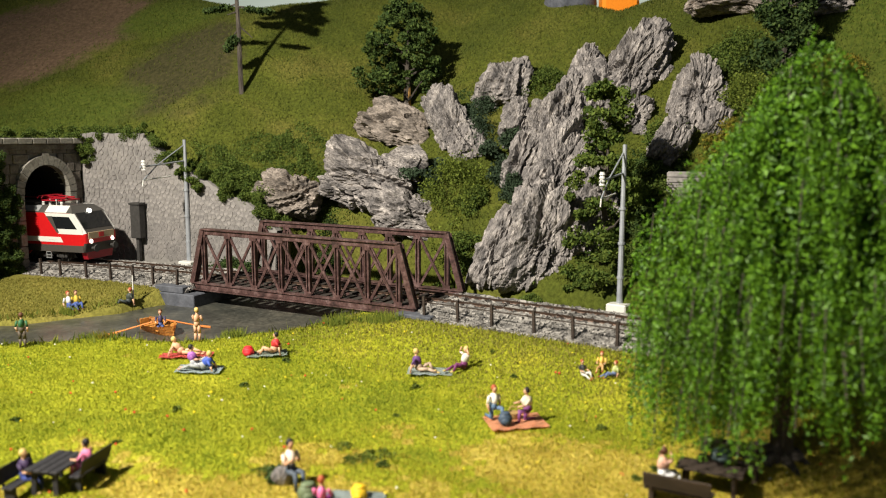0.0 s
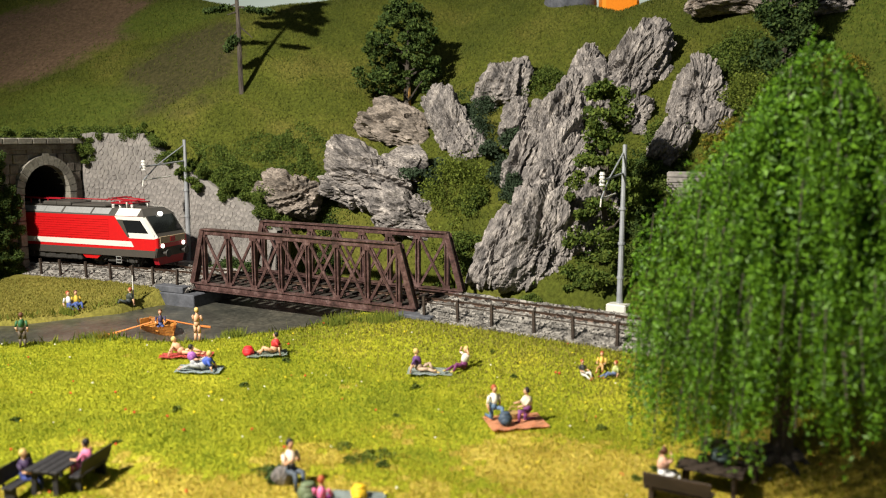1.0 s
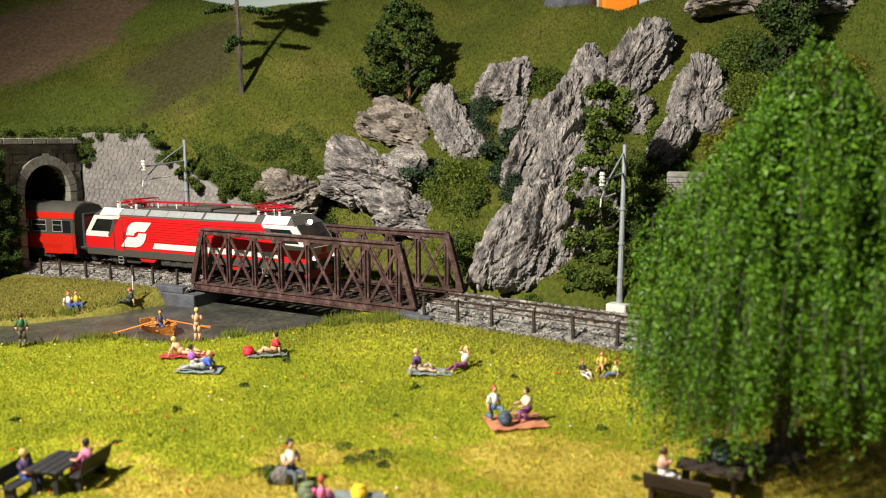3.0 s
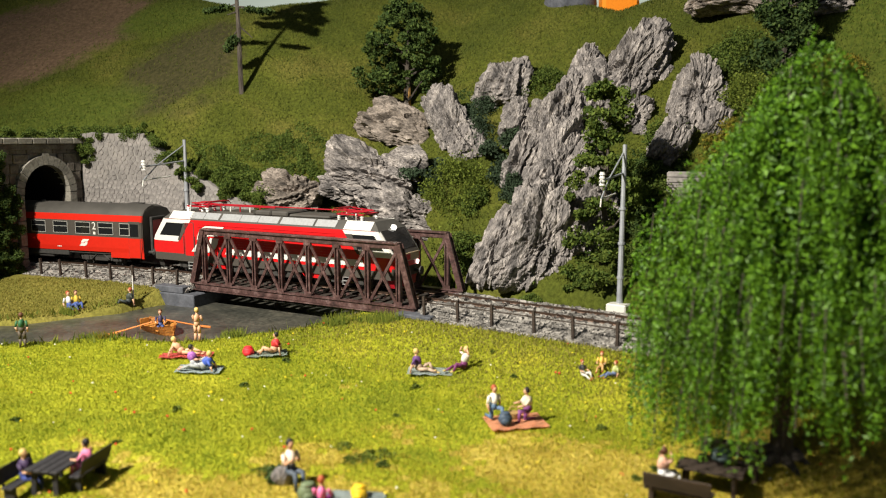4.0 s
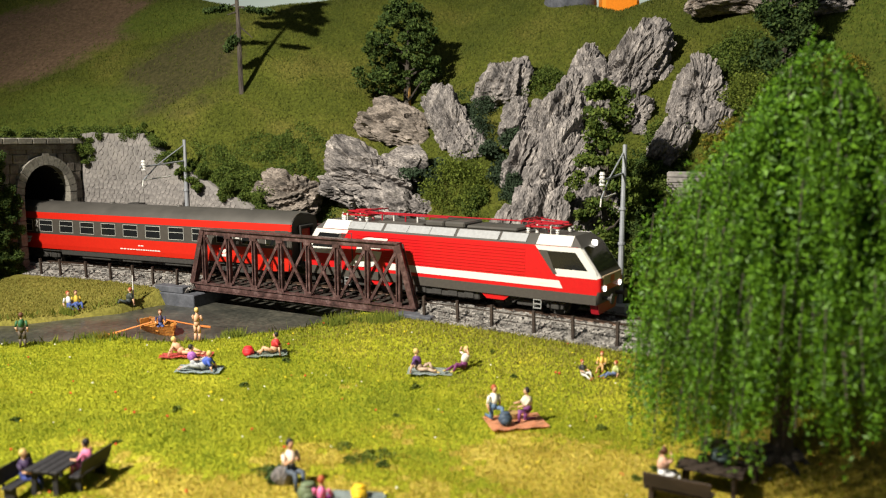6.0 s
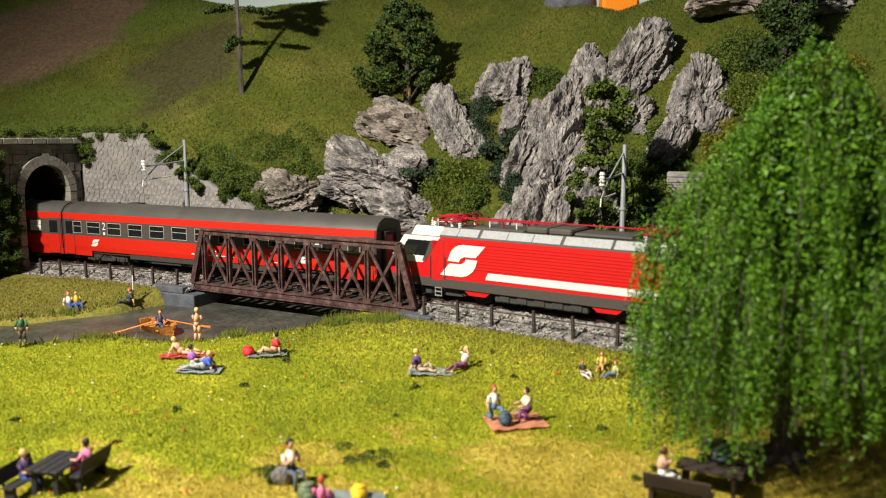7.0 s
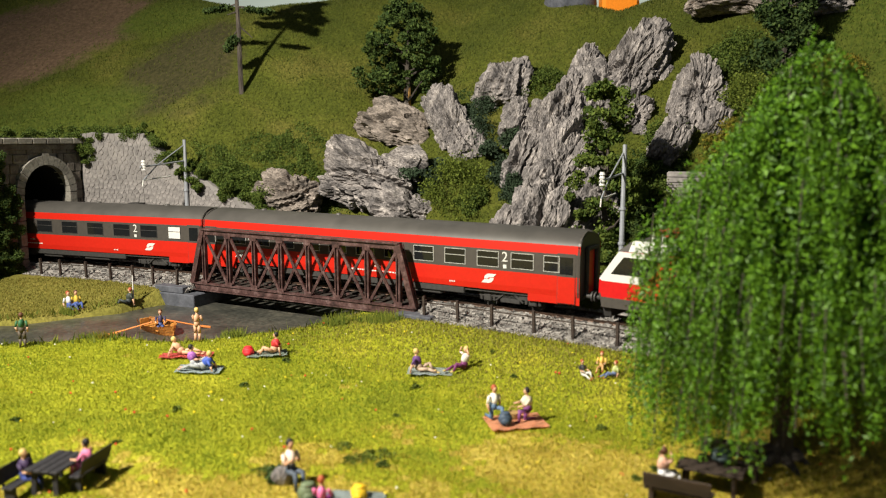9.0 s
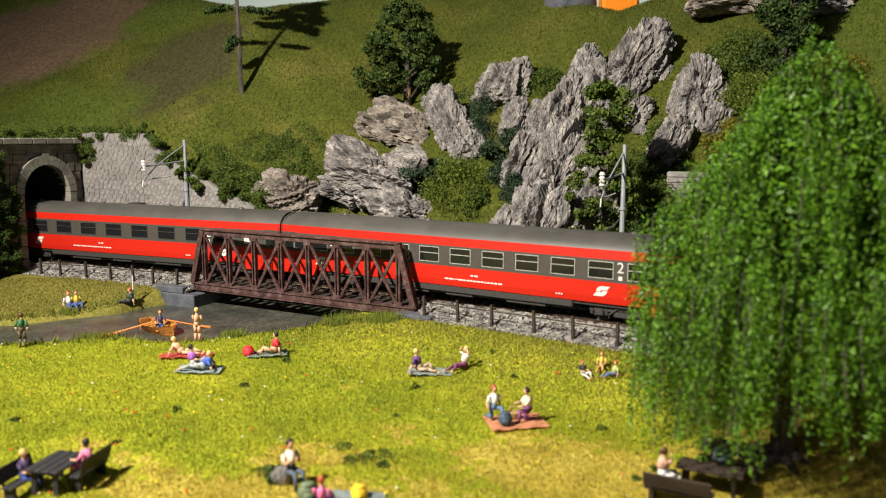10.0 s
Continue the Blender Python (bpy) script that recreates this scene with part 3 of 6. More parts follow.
def build_bridge():
    sm = (BS0 + BS1) / 2
    x, y = tr(sm, -0.10)
    br = thing("truss_bridge", kp(x, y, 0, 0, 0, heading(sm)), "rust-brown steel truss railway bridge over the river", "bridge")
    hl, ht, top, bot = (BS1 - BS0) / 2, (BS1 - BS0) / 2 - 1.0, 3.0, -0.30
    n = 7
    for sy in (-2.45, 2.80):
        side = part("truss_bottom_chord", bmesh.new(), M_BRIDGE, br)
        q = bmesh.new()
        box(q, -hl, hl, sy - 0.16, sy + 0.16, bot - 0.30, bot + 0.02, 0.02)
        box(q, -hl, hl, sy - 0.24, sy + 0.24, bot + 0.02, bot + 0.08)
        box(q, -hl, hl, sy - 0.26, sy + 0.26, bot - 0.36, bot - 0.30)
        side.data = mesh_of("truss_bottom_chord", q, M_BRIDGE)
        q = bmesh.new()
        box(q, -ht, ht, sy - 0.13, sy + 0.13, top - 0.32, top - 0.04, 0.02)
        box(q, -ht - 0.05, ht + 0.05, sy - 0.24, sy + 0.24, top - 0.04, top + 0.05, 0.01)
        for i in range(60):
            xx = -ht + (i + 0.5) * 2 * ht / 60
            for zz in (top - 0.10, top - 0.27):
                box(q, xx - 0.022, xx + 0.022, sy - 0.15, sy + 0.15, zz - 0.02, zz + 0.02)
        part("truss_top_chord", q, M_BRIDGE, br)
        for sx in (-1, 1):
            q = bmesh.new()
            bar(q, (sx * (hl - 0.05), sy, bot), (sx * ht, sy, top - 0.05), 0.34, 0.2)
            bar(q, (sx * (hl - 0.05), sy - 0.17, bot), (sx * ht, sy - 0.17, top - 0.05), 0.05, 0.32)
            bar(q, (sx * (hl - 0.05), sy + 0.17, bot), (sx * ht, sy + 0.17, top - 0.05), 0.05, 0.32)
            part("end_post", q, M_BRIDGE, br)
        step = 2 * ht / n
        for i in range(n + 1):
            xx = -ht + i * step
            q = bmesh.new()
            for o in (-0.10, 0.10):
                box(q, xx + o - 0.035, xx + o + 0.035, sy - 0.12, sy + 0.12, bot, top - 0.2, 0.01)
            box(q, xx - 0.04, xx + 0.04, sy - 0.03, sy + 0.03, bot, top - 0.2)
            part("upright", q, M_BRIDGE, br)
            for zz in (bot + 0.08, top - 0.46):
                q = bmesh.new()
                box(q, xx - 0.24, xx + 0.24, sy - 0.14, sy - 0.125, zz, zz + 0.20)
                part("gusset_plate", q, M_BRIDGE, br)
        for i in range(n):
            x0, x1 = -ht + i * step + 0.1, -ht + (i + 1) * step - 0.1
            for k, (za, zb) in enumerate(((bot + 0.1, top - 0.3), (top - 0.3, bot + 0.1))):
                q = bmesh.new()
                oo = -0.05 if k else 0.05
                bar(q, (x0, sy + oo, za), (x1, sy + oo, zb), 0.09, 0.15)
                for t in range(9):
                    tt = (t + 0.5) / 9
                    cx2, cz2 = x0 + (x1 - x0) * tt, za + (zb - za) * tt
                    box(q, cx2 - 0.03, cx2 + 0.03, sy + oo - 0.065, sy + oo + 0.065, cz2 - 0.03, cz2 + 0.03)
                part("diagonal", q, M_BRIDGE, br)
    for i in range(n + 1):
        xx = -ht + i * 2 * ht / n
        q = bmesh.new()
        box(q, xx - 0.10, xx + 0.10, -2.4, 2.75, bot - 0.28, bot - 0.02, 0.01)
        part("cross_beam", q, M_BRIDGE, br)
    for sy in (-0.95, 0.75):
        q = bmesh.new()
        box(q, -hl, hl, sy - 0.12, sy + 0.12, bot - 0.10, bot + 0.08)
        part("stringer", q, M_BRIDGE, br)
    for i in range(22):
        q = bmesh.new()
        xx = -hl + (i + 0.5) * 2 * hl / 22
        box(q, xx - 0.22, xx + 0.22, -2.3, -1.4, -0.235, -0.19)
        part("walkway_plank", q, M_SLEEPER, br)


build_bridge()


def abutment(s, l0, l1, depth, label):
    x, y = tr(s, 0)
    b = bmesh.new()
    box(b, 0, depth, l0, l1, -2.6, -0.80, 0.06)
    box(b, -0.05, depth * 0.7, l0 + 0.1, l1 - 0.1, -0.80, -0.42, 0.04)
    solo("abutment", b, M_CONC, kp(x, y, 0, 0, 0, heading(s)), label, "bridge abutment", "bridge abutments")


abutment(8.9, -3.5, 3.4, 3.0, "blue-grey concrete abutment under the bridge end at the water")
abutment(26.0, -3.3, 3.4, 3.0, "blue-grey concrete abutment under the bridge end by the meadow")


# ---- the train
def wheelset(parent, x, r=0.5):
    q = bmesh.new()
    for sy in (-1, 1):
        rod(q, (0, sy * 0.66, 0), (0, sy * 0.78, 0), r, seg=20)
        rod(q, (0, sy * 0.62, 0), (0, sy * 0.66, 0), r + 0.05, seg=20)
        rod(q, (0, sy * 0.78, 0), (0, sy * 0.83, 0), r * 0.35, seg=10)
        for k in range(5):
            a = 6.283 * k / 5
            box(q, math.cos(a) * r * 0.62 - 0.05, math.cos(a) * r * 0.62 + 0.05, sy * 0.80 - 0.02, sy * 0.80 + 0.02, math.sin(a) * r * 0.62 - 0.05, math.sin(a) * r * 0.62 + 0.05)
    rod(q, (0, -0.66, 0), (0, 0.66, 0), 0.09)
    w = part("wheelset", q, M_FRAME, parent)
    w.location = (x * K, 0, r * K)
    return w


WHEELS = []


def bogie(parent, x, base, heavy=False):
    b = bmesh.new()
    hb = base / 2
    for sy in (-1, 1):
        y0, y1 = sorted((sy * 0.95, sy * 1.12))
        box(b, -hb - 0.5, hb + 0.5, y0, y1, 0.52, 0.80, 0.03)
        box(b, -0.55, 0.55, y0, y1 + 0.05, 0.30, 0.75, 0.04)
        for xx in (-hb, hb):
            box(b, xx - 0.22, xx + 0.22, y0 - 0.04, y1 + 0.06, 0.30, 0.68, 0.05)
            for dx in (-0.36, 0.36):
                rod(b, (xx + dx, sy * 1.06, 0.36), (xx + dx, sy * 1.06, 0.74), 0.09, seg=8)
        rod(b, (-0.75, sy * 1.14, 0.40), (-0.30, sy * 1.14, 0.75), 0.05, seg=6)
        rod(b, (0.75, sy * 1.14, 0.40), (0.30, sy * 1.14, 0.75), 0.05, seg=6)
    box(b, -0.4, 0.4, -0.95, 0.95, 0.45, 0.85)
    o = part("bogie", b, M_FRAME, parent)
    o.location.x = x * K
    # the curve is even, so each bogie keeps its own small turn
    o.rotation_euler.z = -x / RT
    for xx in (-hb, hb):
        WHEELS.append((wheelset(o, xx, 0.6 if heavy else 0.46), 0.6 if heavy else 0.46, xx))
    return o


def buffers(parent, x, d):
    for sy in (-0.87, 0.87):
        b = bmesh.new()
        rod(b, (x, sy, 1.02), (x + d * 0.45, sy, 1.02), 0.10, seg=10)
        rod(b, (x + d * 0.42, sy, 1.02), (x + d * 0.50, sy, 1.02), 0.24, seg=14)
        part("buffer", b, M_FRAME, parent)


def plate(parent, name, pts, y, material, label="", out=0.014, both=True):
    """A thin panel, its outline in (x, z), on one or both flanks."""
    for sy in ((-1, 1) if both else (-1,)):
        b = bmesh.new()
        prism(b, pts, "y", sy * y, sy * (y + out))
        part(name, b, material, parent, label)


def rect(x0, x1, z0, z1):
    return [(x0, z0), (x1, z0), (x1, z1), (x0, z1)]


def flag_logo(parent, x, z, h, y):
    """The white railway emblem, as a plain slanted double hook; rx maps along x."""
    w = h * 1.18
    sl = 0.36 * h
    def S(u, v):
        return (x + (u - 0.5) * w + (v - 0.5) * sl, z + (v - 0.5) * h)
    up = [S(1.10, 1.0), S(0.36, 1.0)] + [S(0.36 + 0.34 * math.cos(radians(a)), 0.66 + 0.34 * math.sin(radians(a))) for a in (110, 130, 150, 170)] + [S(0.02, 0.46), S(0.40, 0.46), S(0.42, 0.56), S(0.52, 0.63), S(0.90, 0.63)]
    lo = [S(-0.10, 0.0), S(0.62, 0.0), S(0.80, 0.05), S(0.93, 0.18), S(0.98, 0.34), S(0.98, 0.56), S(0.60, 0.56), S(0.58, 0.46), S(0.48, 0.39), S(0.10, 0.39)]
    b = bmesh.new()
    for o in (up, lo):
        prism(b, o, "y", -y, -y - 0.016)
    part("emblem", b, M_WHITE, parent, "white slanted railway emblem")


def figure_two(parent, x, z, h, y):
    c = bpy.data.curves.new("class_number", "FONT")
    c.body, c.size, c.extrude, c.align_x, c.align_y = "2", h * K * 1.38, 0.008 * K, "CENTER", "CENTER"
    c.materials.append(M_WHITE)
    o = new("class_number", c)
    o.parent = parent
    o.matrix_basis = kp(x, -y - 0.012, z, 90, 0, 0)
    tagged(o, "white numeral 2")


def write_bars(parent, x, z, n, y, seed=0, w=0.10):
    r = random.Random(seed)
    b = bmesh.new()
    for i in range(n):
        ww = r.uniform(0.5, 1.6) * w
        box(b, x, x + ww, -y - 0.012, -y - 0.002, z - 0.035, z + 0.035)
        x += ww + 0.05
    part("lettering", b, M_WHITE, parent, "small white unreadable lettering")


def build_coach(name, label, flip):
    c = thing(name, pose(0, 0, 0), label, "railway coach", "coaches of the train")
    hl = 12.1
    # side walls with roof, one ring of bands
    half = [(1.37, 0.96), (1.41, 1.25), (1.41, 1.95), (1.41, 2.98), (1.36, 3.40), (1.30, 3.52), (1.10, 3.74), (0.75, 3.93), (0.38, 4.02), (0.0, 4.05)]
    kinds = [0, 0, 1, 2, 3, 3, 3, 3, 3]
    for nm, sel, ms in (("lower_side", (0,), M_ORANGE), ("window_band", (1,), M_GREY), ("upper_stripe", (2,), M_ORANGE), ("roof", (3,), M_ROOF)):
        b = bmesh.new()
        for sy in (-1, 1):
            for i, k in enumerate(kinds):
                if k in sel:
                    (ya, za), (yb, zb) = half[i], half[i + 1]
                    xs = [-hl, -hl + 0.25, hl - 0.25, hl] if nm == "roof" else [-hl, hl]
                    for x0, x1 in zip(xs, xs[1:]):
                        def cut(x, z):
                            return z - (0.22 * max(0, (z - 3.4)) if abs(x) > hl - 0.01 else 0)
                        v = [b.verts.new((x0, sy * ya, cut(x0, za))), b.verts.new((x1, sy * ya, cut(x1, za))), b.verts.new((x1, sy * yb, cut(x1, zb))), b.verts.new((x0, sy * yb, cut(x0, zb)))]
                        b.faces.new(v if sy < 0 else v[::-1])
        bmesh.ops.remove_doubles(b, verts=b.verts[:], dist=0.001)
        part(nm, b, ms, c, smooth=(nm == "roof"))
    for sx in (-1, 1):
        b = bmesh.new()
        prism(b, [(-y, z) for y, z in half[:-1]] + [(y, z - 0.1 if z > 3.9 else z) for y, z in half[::-1]], "x", sx * (hl - 0.12), sx * (hl - 0.02))
        part("end_wall", b, M_GREY, c)
        b = bmesh.new()
        x0, x1 = sorted((sx * (hl - 0.02), sx * (hl + 0.17)))
        for yy in (-0.72, 0.56):
            box(b, x0, x1, yy, yy + 0.16, 1.05, 3.2, 0.05)
        box(b, x0, x1, -0.72, 0.72, 3.1, 3.3, 0.05)
        part("gangway", b, M_FRAME, c)
        b = bmesh.new()
        box(b, *sorted((sx * (hl - 0.03), sx * (hl + 0.015))), -0.5, 0.5, 1.05, 3.05)
        part("end_door", b, M_RED, c)
        # door zone: lower apron, door with window
        plate(c, "door_apron", rect(*sorted((sx * (hl - 2.6), sx * hl)), 0.62, 0.98), 1.36, M_ORANGE)
        plate(c, "door", rect(*sorted((sx * (hl - 1.10), sx * (hl - 0.20))), 0.66, 3.02), 1.405, M_GREY, "", 0.02)
        plate(c, "door_lower", rect(*sorted((sx * (hl - 1.08), sx * (hl - 0.22))), 0.68, 1.93), 1.425, M_ORANGE)
        plate(c, "door_window", rect(*sorted((sx * (hl - 0.97), sx * (hl - 0.33))), 2.05, 2.85), 1.425, M_GLASS)
        buffers(c, sx * hl, sx)
        bogie(c, sx * 8.5, 2.5)
    # windows
    if flip:
        openings = [(8.04 - 2.15 * i, 0.66) for i in range(8)] + [(10.0, 0.47), (-9.1, 0.5), (-10.5, 0.4)]
    else:
        openings = [(-9.2 + 1.84 * i, 0.60) for i in range(11)] + [(10.7, 0.40), (-10.7, 0.40)]
    for x, w in openings:
        for sy in (-1, 1):
            b = bmesh.new()
            for r in (rect(x - w, x + w, 2.10, 2.13), rect(x - w, x + w, 2.85, 2.88), rect(x - w, x - w + 0.03, 2.13, 2.85), rect(x + w - 0.03, x + w, 2.13, 2.85), rect(x - w, x + w, 2.54, 2.57)):
                prism(b, r, "y", sy * 1.405, sy * 1.43)
            o = part("window_frame", b, M_FRAME if flip else M_ALU, c)
            b = bmesh.new()
            prism(b, rect(x - w + 0.02, x + w - 0.02, 2.12, 2.86), "y", sy * 1.40, sy * 1.416)
            part("pane", b, M_WHITE if (x == 10.0) else M_GLASS, o)
    for sx, xx in ((1, 6.98 if flip else 8.28), (-1, -8.25)):
        figure_two(c, xx, 2.62, 0.50, 1.41)
        plate(c, "notice", rect(xx - 0.09, xx + 0.09, 2.08, 2.26), 1.41, M_WHITE, "small white notice", 0.01, False)
        flag_logo(c, xx + (1.1 if flip else -0.85), 1.52, 0.46, 1.412)
    write_bars(c, -4.1 if flip else -0.9, 1.32, 16, 1.412, 2, 0.14)
    write_bars(c, -1.9 if flip else 0.6, 1.58, 2, 1.412, 3, 0.2)
    write_bars(c, 5.2, 1.2, 3, 1.412, 5, 0.06)
    # underframe and boxes
    b = bmesh.new()
    box(b, -hl + 0.05, hl - 0.05, -1.25, 1.25, 0.80, 1.0)
    for sy in (-1, 1):
        y0, y1 = sorted((sy * 1.05, sy * 1.33))
        box(b, -6.2, 6.0, y0, y1, 0.60, 0.97, 0.04)
    for x0, x1 in ((-4.5, -2.0), (-1.0, 0.6), (2.5, 4.6)):
        box(b, x0, x1, -1.22, 1.22, 0.42, 0.8, 0.05)
    part("underframe", b, M_FRAME, c)
    for i in range(4):
        b = bmesh.new()
        rod(b, (-8.4 + i * 5.6, 0, 4.0), (-8.4 + i * 5.6, 0, 4.12), 0.22, 0.14, seg=10)
        part("roof_vent", b, M_ROOF, c)
    return c


def pantograph(parent, x, d):
    b = bmesh.new()
    for yy in (-0.75, 0.75):
        box(b, x - 0.95, x + 0.95, yy - 0.05, yy + 0.05, 3.98, 4.06)
    for xx in (-0.9, 0.9):
        box(b, x + xx - 0.05, x + xx + 0.05, -0.8, 0.8, 3.98, 4.06)
    for yy in (-0.42, 0.42):
        rod(b, (x - 0.85 * d, yy, 4.06), (x + 0.9 * d, yy * 0.9, 4.18), 0.04, seg=6)
        rod(b, (x + 0.9 * d, yy * 0.9, 4.18), (x - 0.9 * d, yy * 1.1, 4.28), 0.035, seg=6)
    for dx in (-0.18, 0.18):
        rod(b, (x - 0.9 * d + dx, -0.85, 4.30), (x - 0.9 * d + dx, 0.85, 4.30), 0.035, seg=6)
        for yy in (-1, 1):
            rod(b, (x - 0.9 * d + dx, yy * 0.85, 4.30), (x - 0.9 * d + dx, yy * 1.0, 4.15), 0.03, seg=6)
    part("pantograph", b, M_PANTO, parent, "crimson folded pantograph")
    for xx in (-0.8, 0.8):
        for yy in (-0.75, 0.75):
            b = bmesh.new()
            for k in range(3):
                rod(b, (x + xx, yy, 3.70 + k * 0.09), (x + xx, yy, 3.76 + k * 0.09), 0.11, 0.07, seg=8)
            part("insulator", b, M_WHITE, parent)


def build_loco():
    c = thing("electric_locomotive", pose(0, 0, 0), "bright red electric locomotive with white cabs and stripe", "locomotive")
    out = [(-9.12, 0.76), (9.12, 0.76), (9.30, 1.35), (9.28, 2.00), (9.12, 2.20), (8.30, 3.27), (-8.30, 3.27), (-9.12, 2.20), (-9.28, 2.00), (-9.30, 1.35)]
    b = bmesh.new()
    prism(b, out, "y", -1.47, 1.47)
    es = [e for e in b.edges if abs(e.verts[0].co.y - e.verts[1].co.y) < 0.01 and abs((e.verts[0].co.x + e.verts[1].co.x) / 2) > 8.5]
    bmesh.ops.bevel(b, geom=es, offset=0.16, segments=3, affect="EDGES", profile=0.5)
    for f in b.faces:
        m, nrm = f.calc_center_median(), f.normal
        if m.z > 2.02 and abs(m.x) > 8.2:
            f.material_index = 2 if abs(nrm.y) < 0.2 else 1
        elif m.z < 1.12 and abs(m.x) > 9.0:
            f.material_index = 2
    part("body", b, [M_RED, M_WHITE, M_GREY], c)
    # roof with sloping shoulders
    b = bmesh.new()
    lo = [(-8.3, -1.47), (8.3, -1.47), (8.3, 1.47), (-8.3, 1.47)]
    hi = [(-7.75, -1.02), (7.75, -1.02), (7.75, 1.02), (-7.75, 1.02)]
    A = [b.verts.new((x, y, 3.274)) for x, y in lo]
    B = [b.verts.new((x, y, 3.72)) for x, y in hi]
    b.faces.new(B)
    for i in range(4):
        b.faces.new((A[i], A[(i + 1) % 4], B[(i + 1) % 4], B[i]))
    part("roof", b, M_ROOF, c)
    # louvre panels on the shoulders, white cab shoulders
    def shoulder(name, x0, x1, f0, f1, material, ribs=0):
        for sy in (-1, 1):
            b = bmesh.new()
            def Q(x, t, o):
                return (x, sy * (1.47 - 0.45 * t + 0.014 * o), 3.274 + 0.446 * t + 0.014 * o)
            pts = [(x0, f0), (x1, f0), (x1, f1), (x0, f1)]
            A = [b.verts.new(Q(x, t, 0)) for x, t in pts]
            B = [b.verts.new(Q(x, t, 1.5)) for x, t in pts]
            fs = [b.faces.new(B)] + [b.faces.new((A[i], A[(i + 1) % 4], B[(i + 1) % 4], B[i])) for i in range(4)]
            bmesh.ops.recalc_face_normals(b, faces=fs)
            part(name, b, material, c)
            for k in range(ribs):
                q = bmesh.new()
                x = x0 + (k + 0.5) * (x1 - x0) / ribs
                bar(q, Q(x, f0 + 0.05, 2.2), Q(x, f1 - 0.05, 2.2), 0.03, 0.02)
                part("louvre", q, M_SILVER, c)
    for x0, x1 in ((-6.0, -4.85), (-4.82, -3.6), (-3.42, -1.9), (-1.87, -0.45), (-0.42, 1.1), (1.28, 3.7), (3.85, 5.3)):
        shoulder("grille_panel", x0, x1, 0.16, 0.92, M_SILVER, 0)
    for sx in (-1, 1):
        shoulder("cab_shoulder", *sorted((sx * 5.9, sx * 7.75)), 0.02, 0.98, M_WHITE)
        def mx(pts):
            return [(sx * x, z) for x, z in pts]
        plate(c, "cab_side", mx([(7.0, 1.92), (9.10, 1.92), (9.08, 2.18), (8.24, 3.26), (5.85, 3.26), (6.05, 3.02), (6.45, 3.02)]), 1.47, M_WHITE, "white cab side")
        plate(c, "cab_band", mx([(6.00, 3.06), (6.52, 3.06), (7.05, 2.0), (6.85, 2.0)]), 1.476, M_GREY)
        plate(c, "cab_window", mx([(6.50, 3.04), (7.98, 3.04), (8.62, 2.26), (6.86, 2.26)]), 1.478, M_GLASS, "dark cab side window")
        if sx < 0:
            plate(c, "door_gap", mx(rect(5.62, 6.42, 1.12, 3.12)), 1.466, M_FRAME, "", 0.016)
            plate(c, "cab_door", mx(rect(5.66, 6.38, 1.12, 3.08)), 1.47, M_RED, "", 0.02)
            for xx in (5.55, 6.48):
                b = bmesh.new()
                rod(b, (sx * xx, -1.52, 1.2), (sx * xx, -1.52, 2.3), 0.018, seg=6)
                part("handrail", b, M_FRAME, c)
        # windscreen and front
        b = bmesh.new()
        d = Vector((8.30 - 9.12, 0, 3.27 - 2.20)).normalized()
        nn = Vector((d.z, 0, -d.x))
        def scr(t, y, o):
            p = Vector((9.12, 0, 2.20)) + d * (t * 1.35) + nn * o
            return (sx * p.x, y, p.z)
        for (t0, t1, y0, y1, o0, o1, nm, mm) in ((0.06, 1.0, -1.28, 1.28, -0.02, 0.02, "windscreen", M_GLASS), (0.47, 0.52, -1.28, -1.24, 0.02, 0.03, "screen_bar", M_FRAME)):
            q = bmesh.new()
            vs = []
            for o in (o0, o1):
                vs += [q.verts.new(scr(t, y, o)) for t, y in ((t0, y0), (t0, y1), (t1, y1 * 0.92), (t1, y0 * 0.92))]
            fs = [q.faces.new(vs[:4]), q.faces.new(vs[4:])] + [q.faces.new((vs[i], vs[(i + 1) % 4], vs[4 + (i + 1) % 4], vs[4 + i])) for i in range(4)]
            bmesh.ops.recalc_face_normals(q, faces=fs)
            part(nm, q, mm, c)
        b.free()
        b = bmesh.new()
        box(b, *sorted((sx * 9.20, sx * 9.315)), -1.2, 1.2, 1.62, 2.05, 0.02)
        part("front_panel", b, plain("beige_panel", (0.42, 0.32, 0.20)) if sx > 0 else M_WHITE, c)
        b = bmesh.new()
        box(b, *sorted((sx * 9.27, sx * 9.335)), -0.26, 0.2, 1.68, 1.98)
        part("front_emblem", b, M_RED, c)
        for yy in (-1.0, 1.0):
            b = bmesh.new()
            rod(b, (sx * 9.22, yy, 1.47), (sx * 9.36, yy, 1.47), 0.13, seg=14)
            part("headlight", b, M_LAMP if sx > 0 else M_GLASS, c, "glowing round headlight" if sx > 0 else "")
        b = bmesh.new()
        rod(b, (sx * 8.25, 0, 3.36), (sx * 8.45, 0, 3.36), 0.14, seg=12)
        part("top_headlight", b, M_LAMP if sx > 0 else M_GLASS, c, "glowing roof headlight" if sx > 0 else "")
        b = bmesh.new()
        prism(b, [(-1.35, 0.92), (1.35, 0.92), (1.1, 0.28), (-1.1, 0.28)], "x", sx * 8.7, sx * 9.1)
        part("snow_plough", b, M_PANTO if sx > 0 else M_FRAME, c)
        buffers(c, sx * 9.2, sx)
        bogie(c, sx * 5.3, 3.0, True)
        pantograph(c, sx * 5.9, sx)
    plate(c, "skirt_band", rect(-9.08, 9.08, 0.76, 1.20), 1.47, M_GREY)
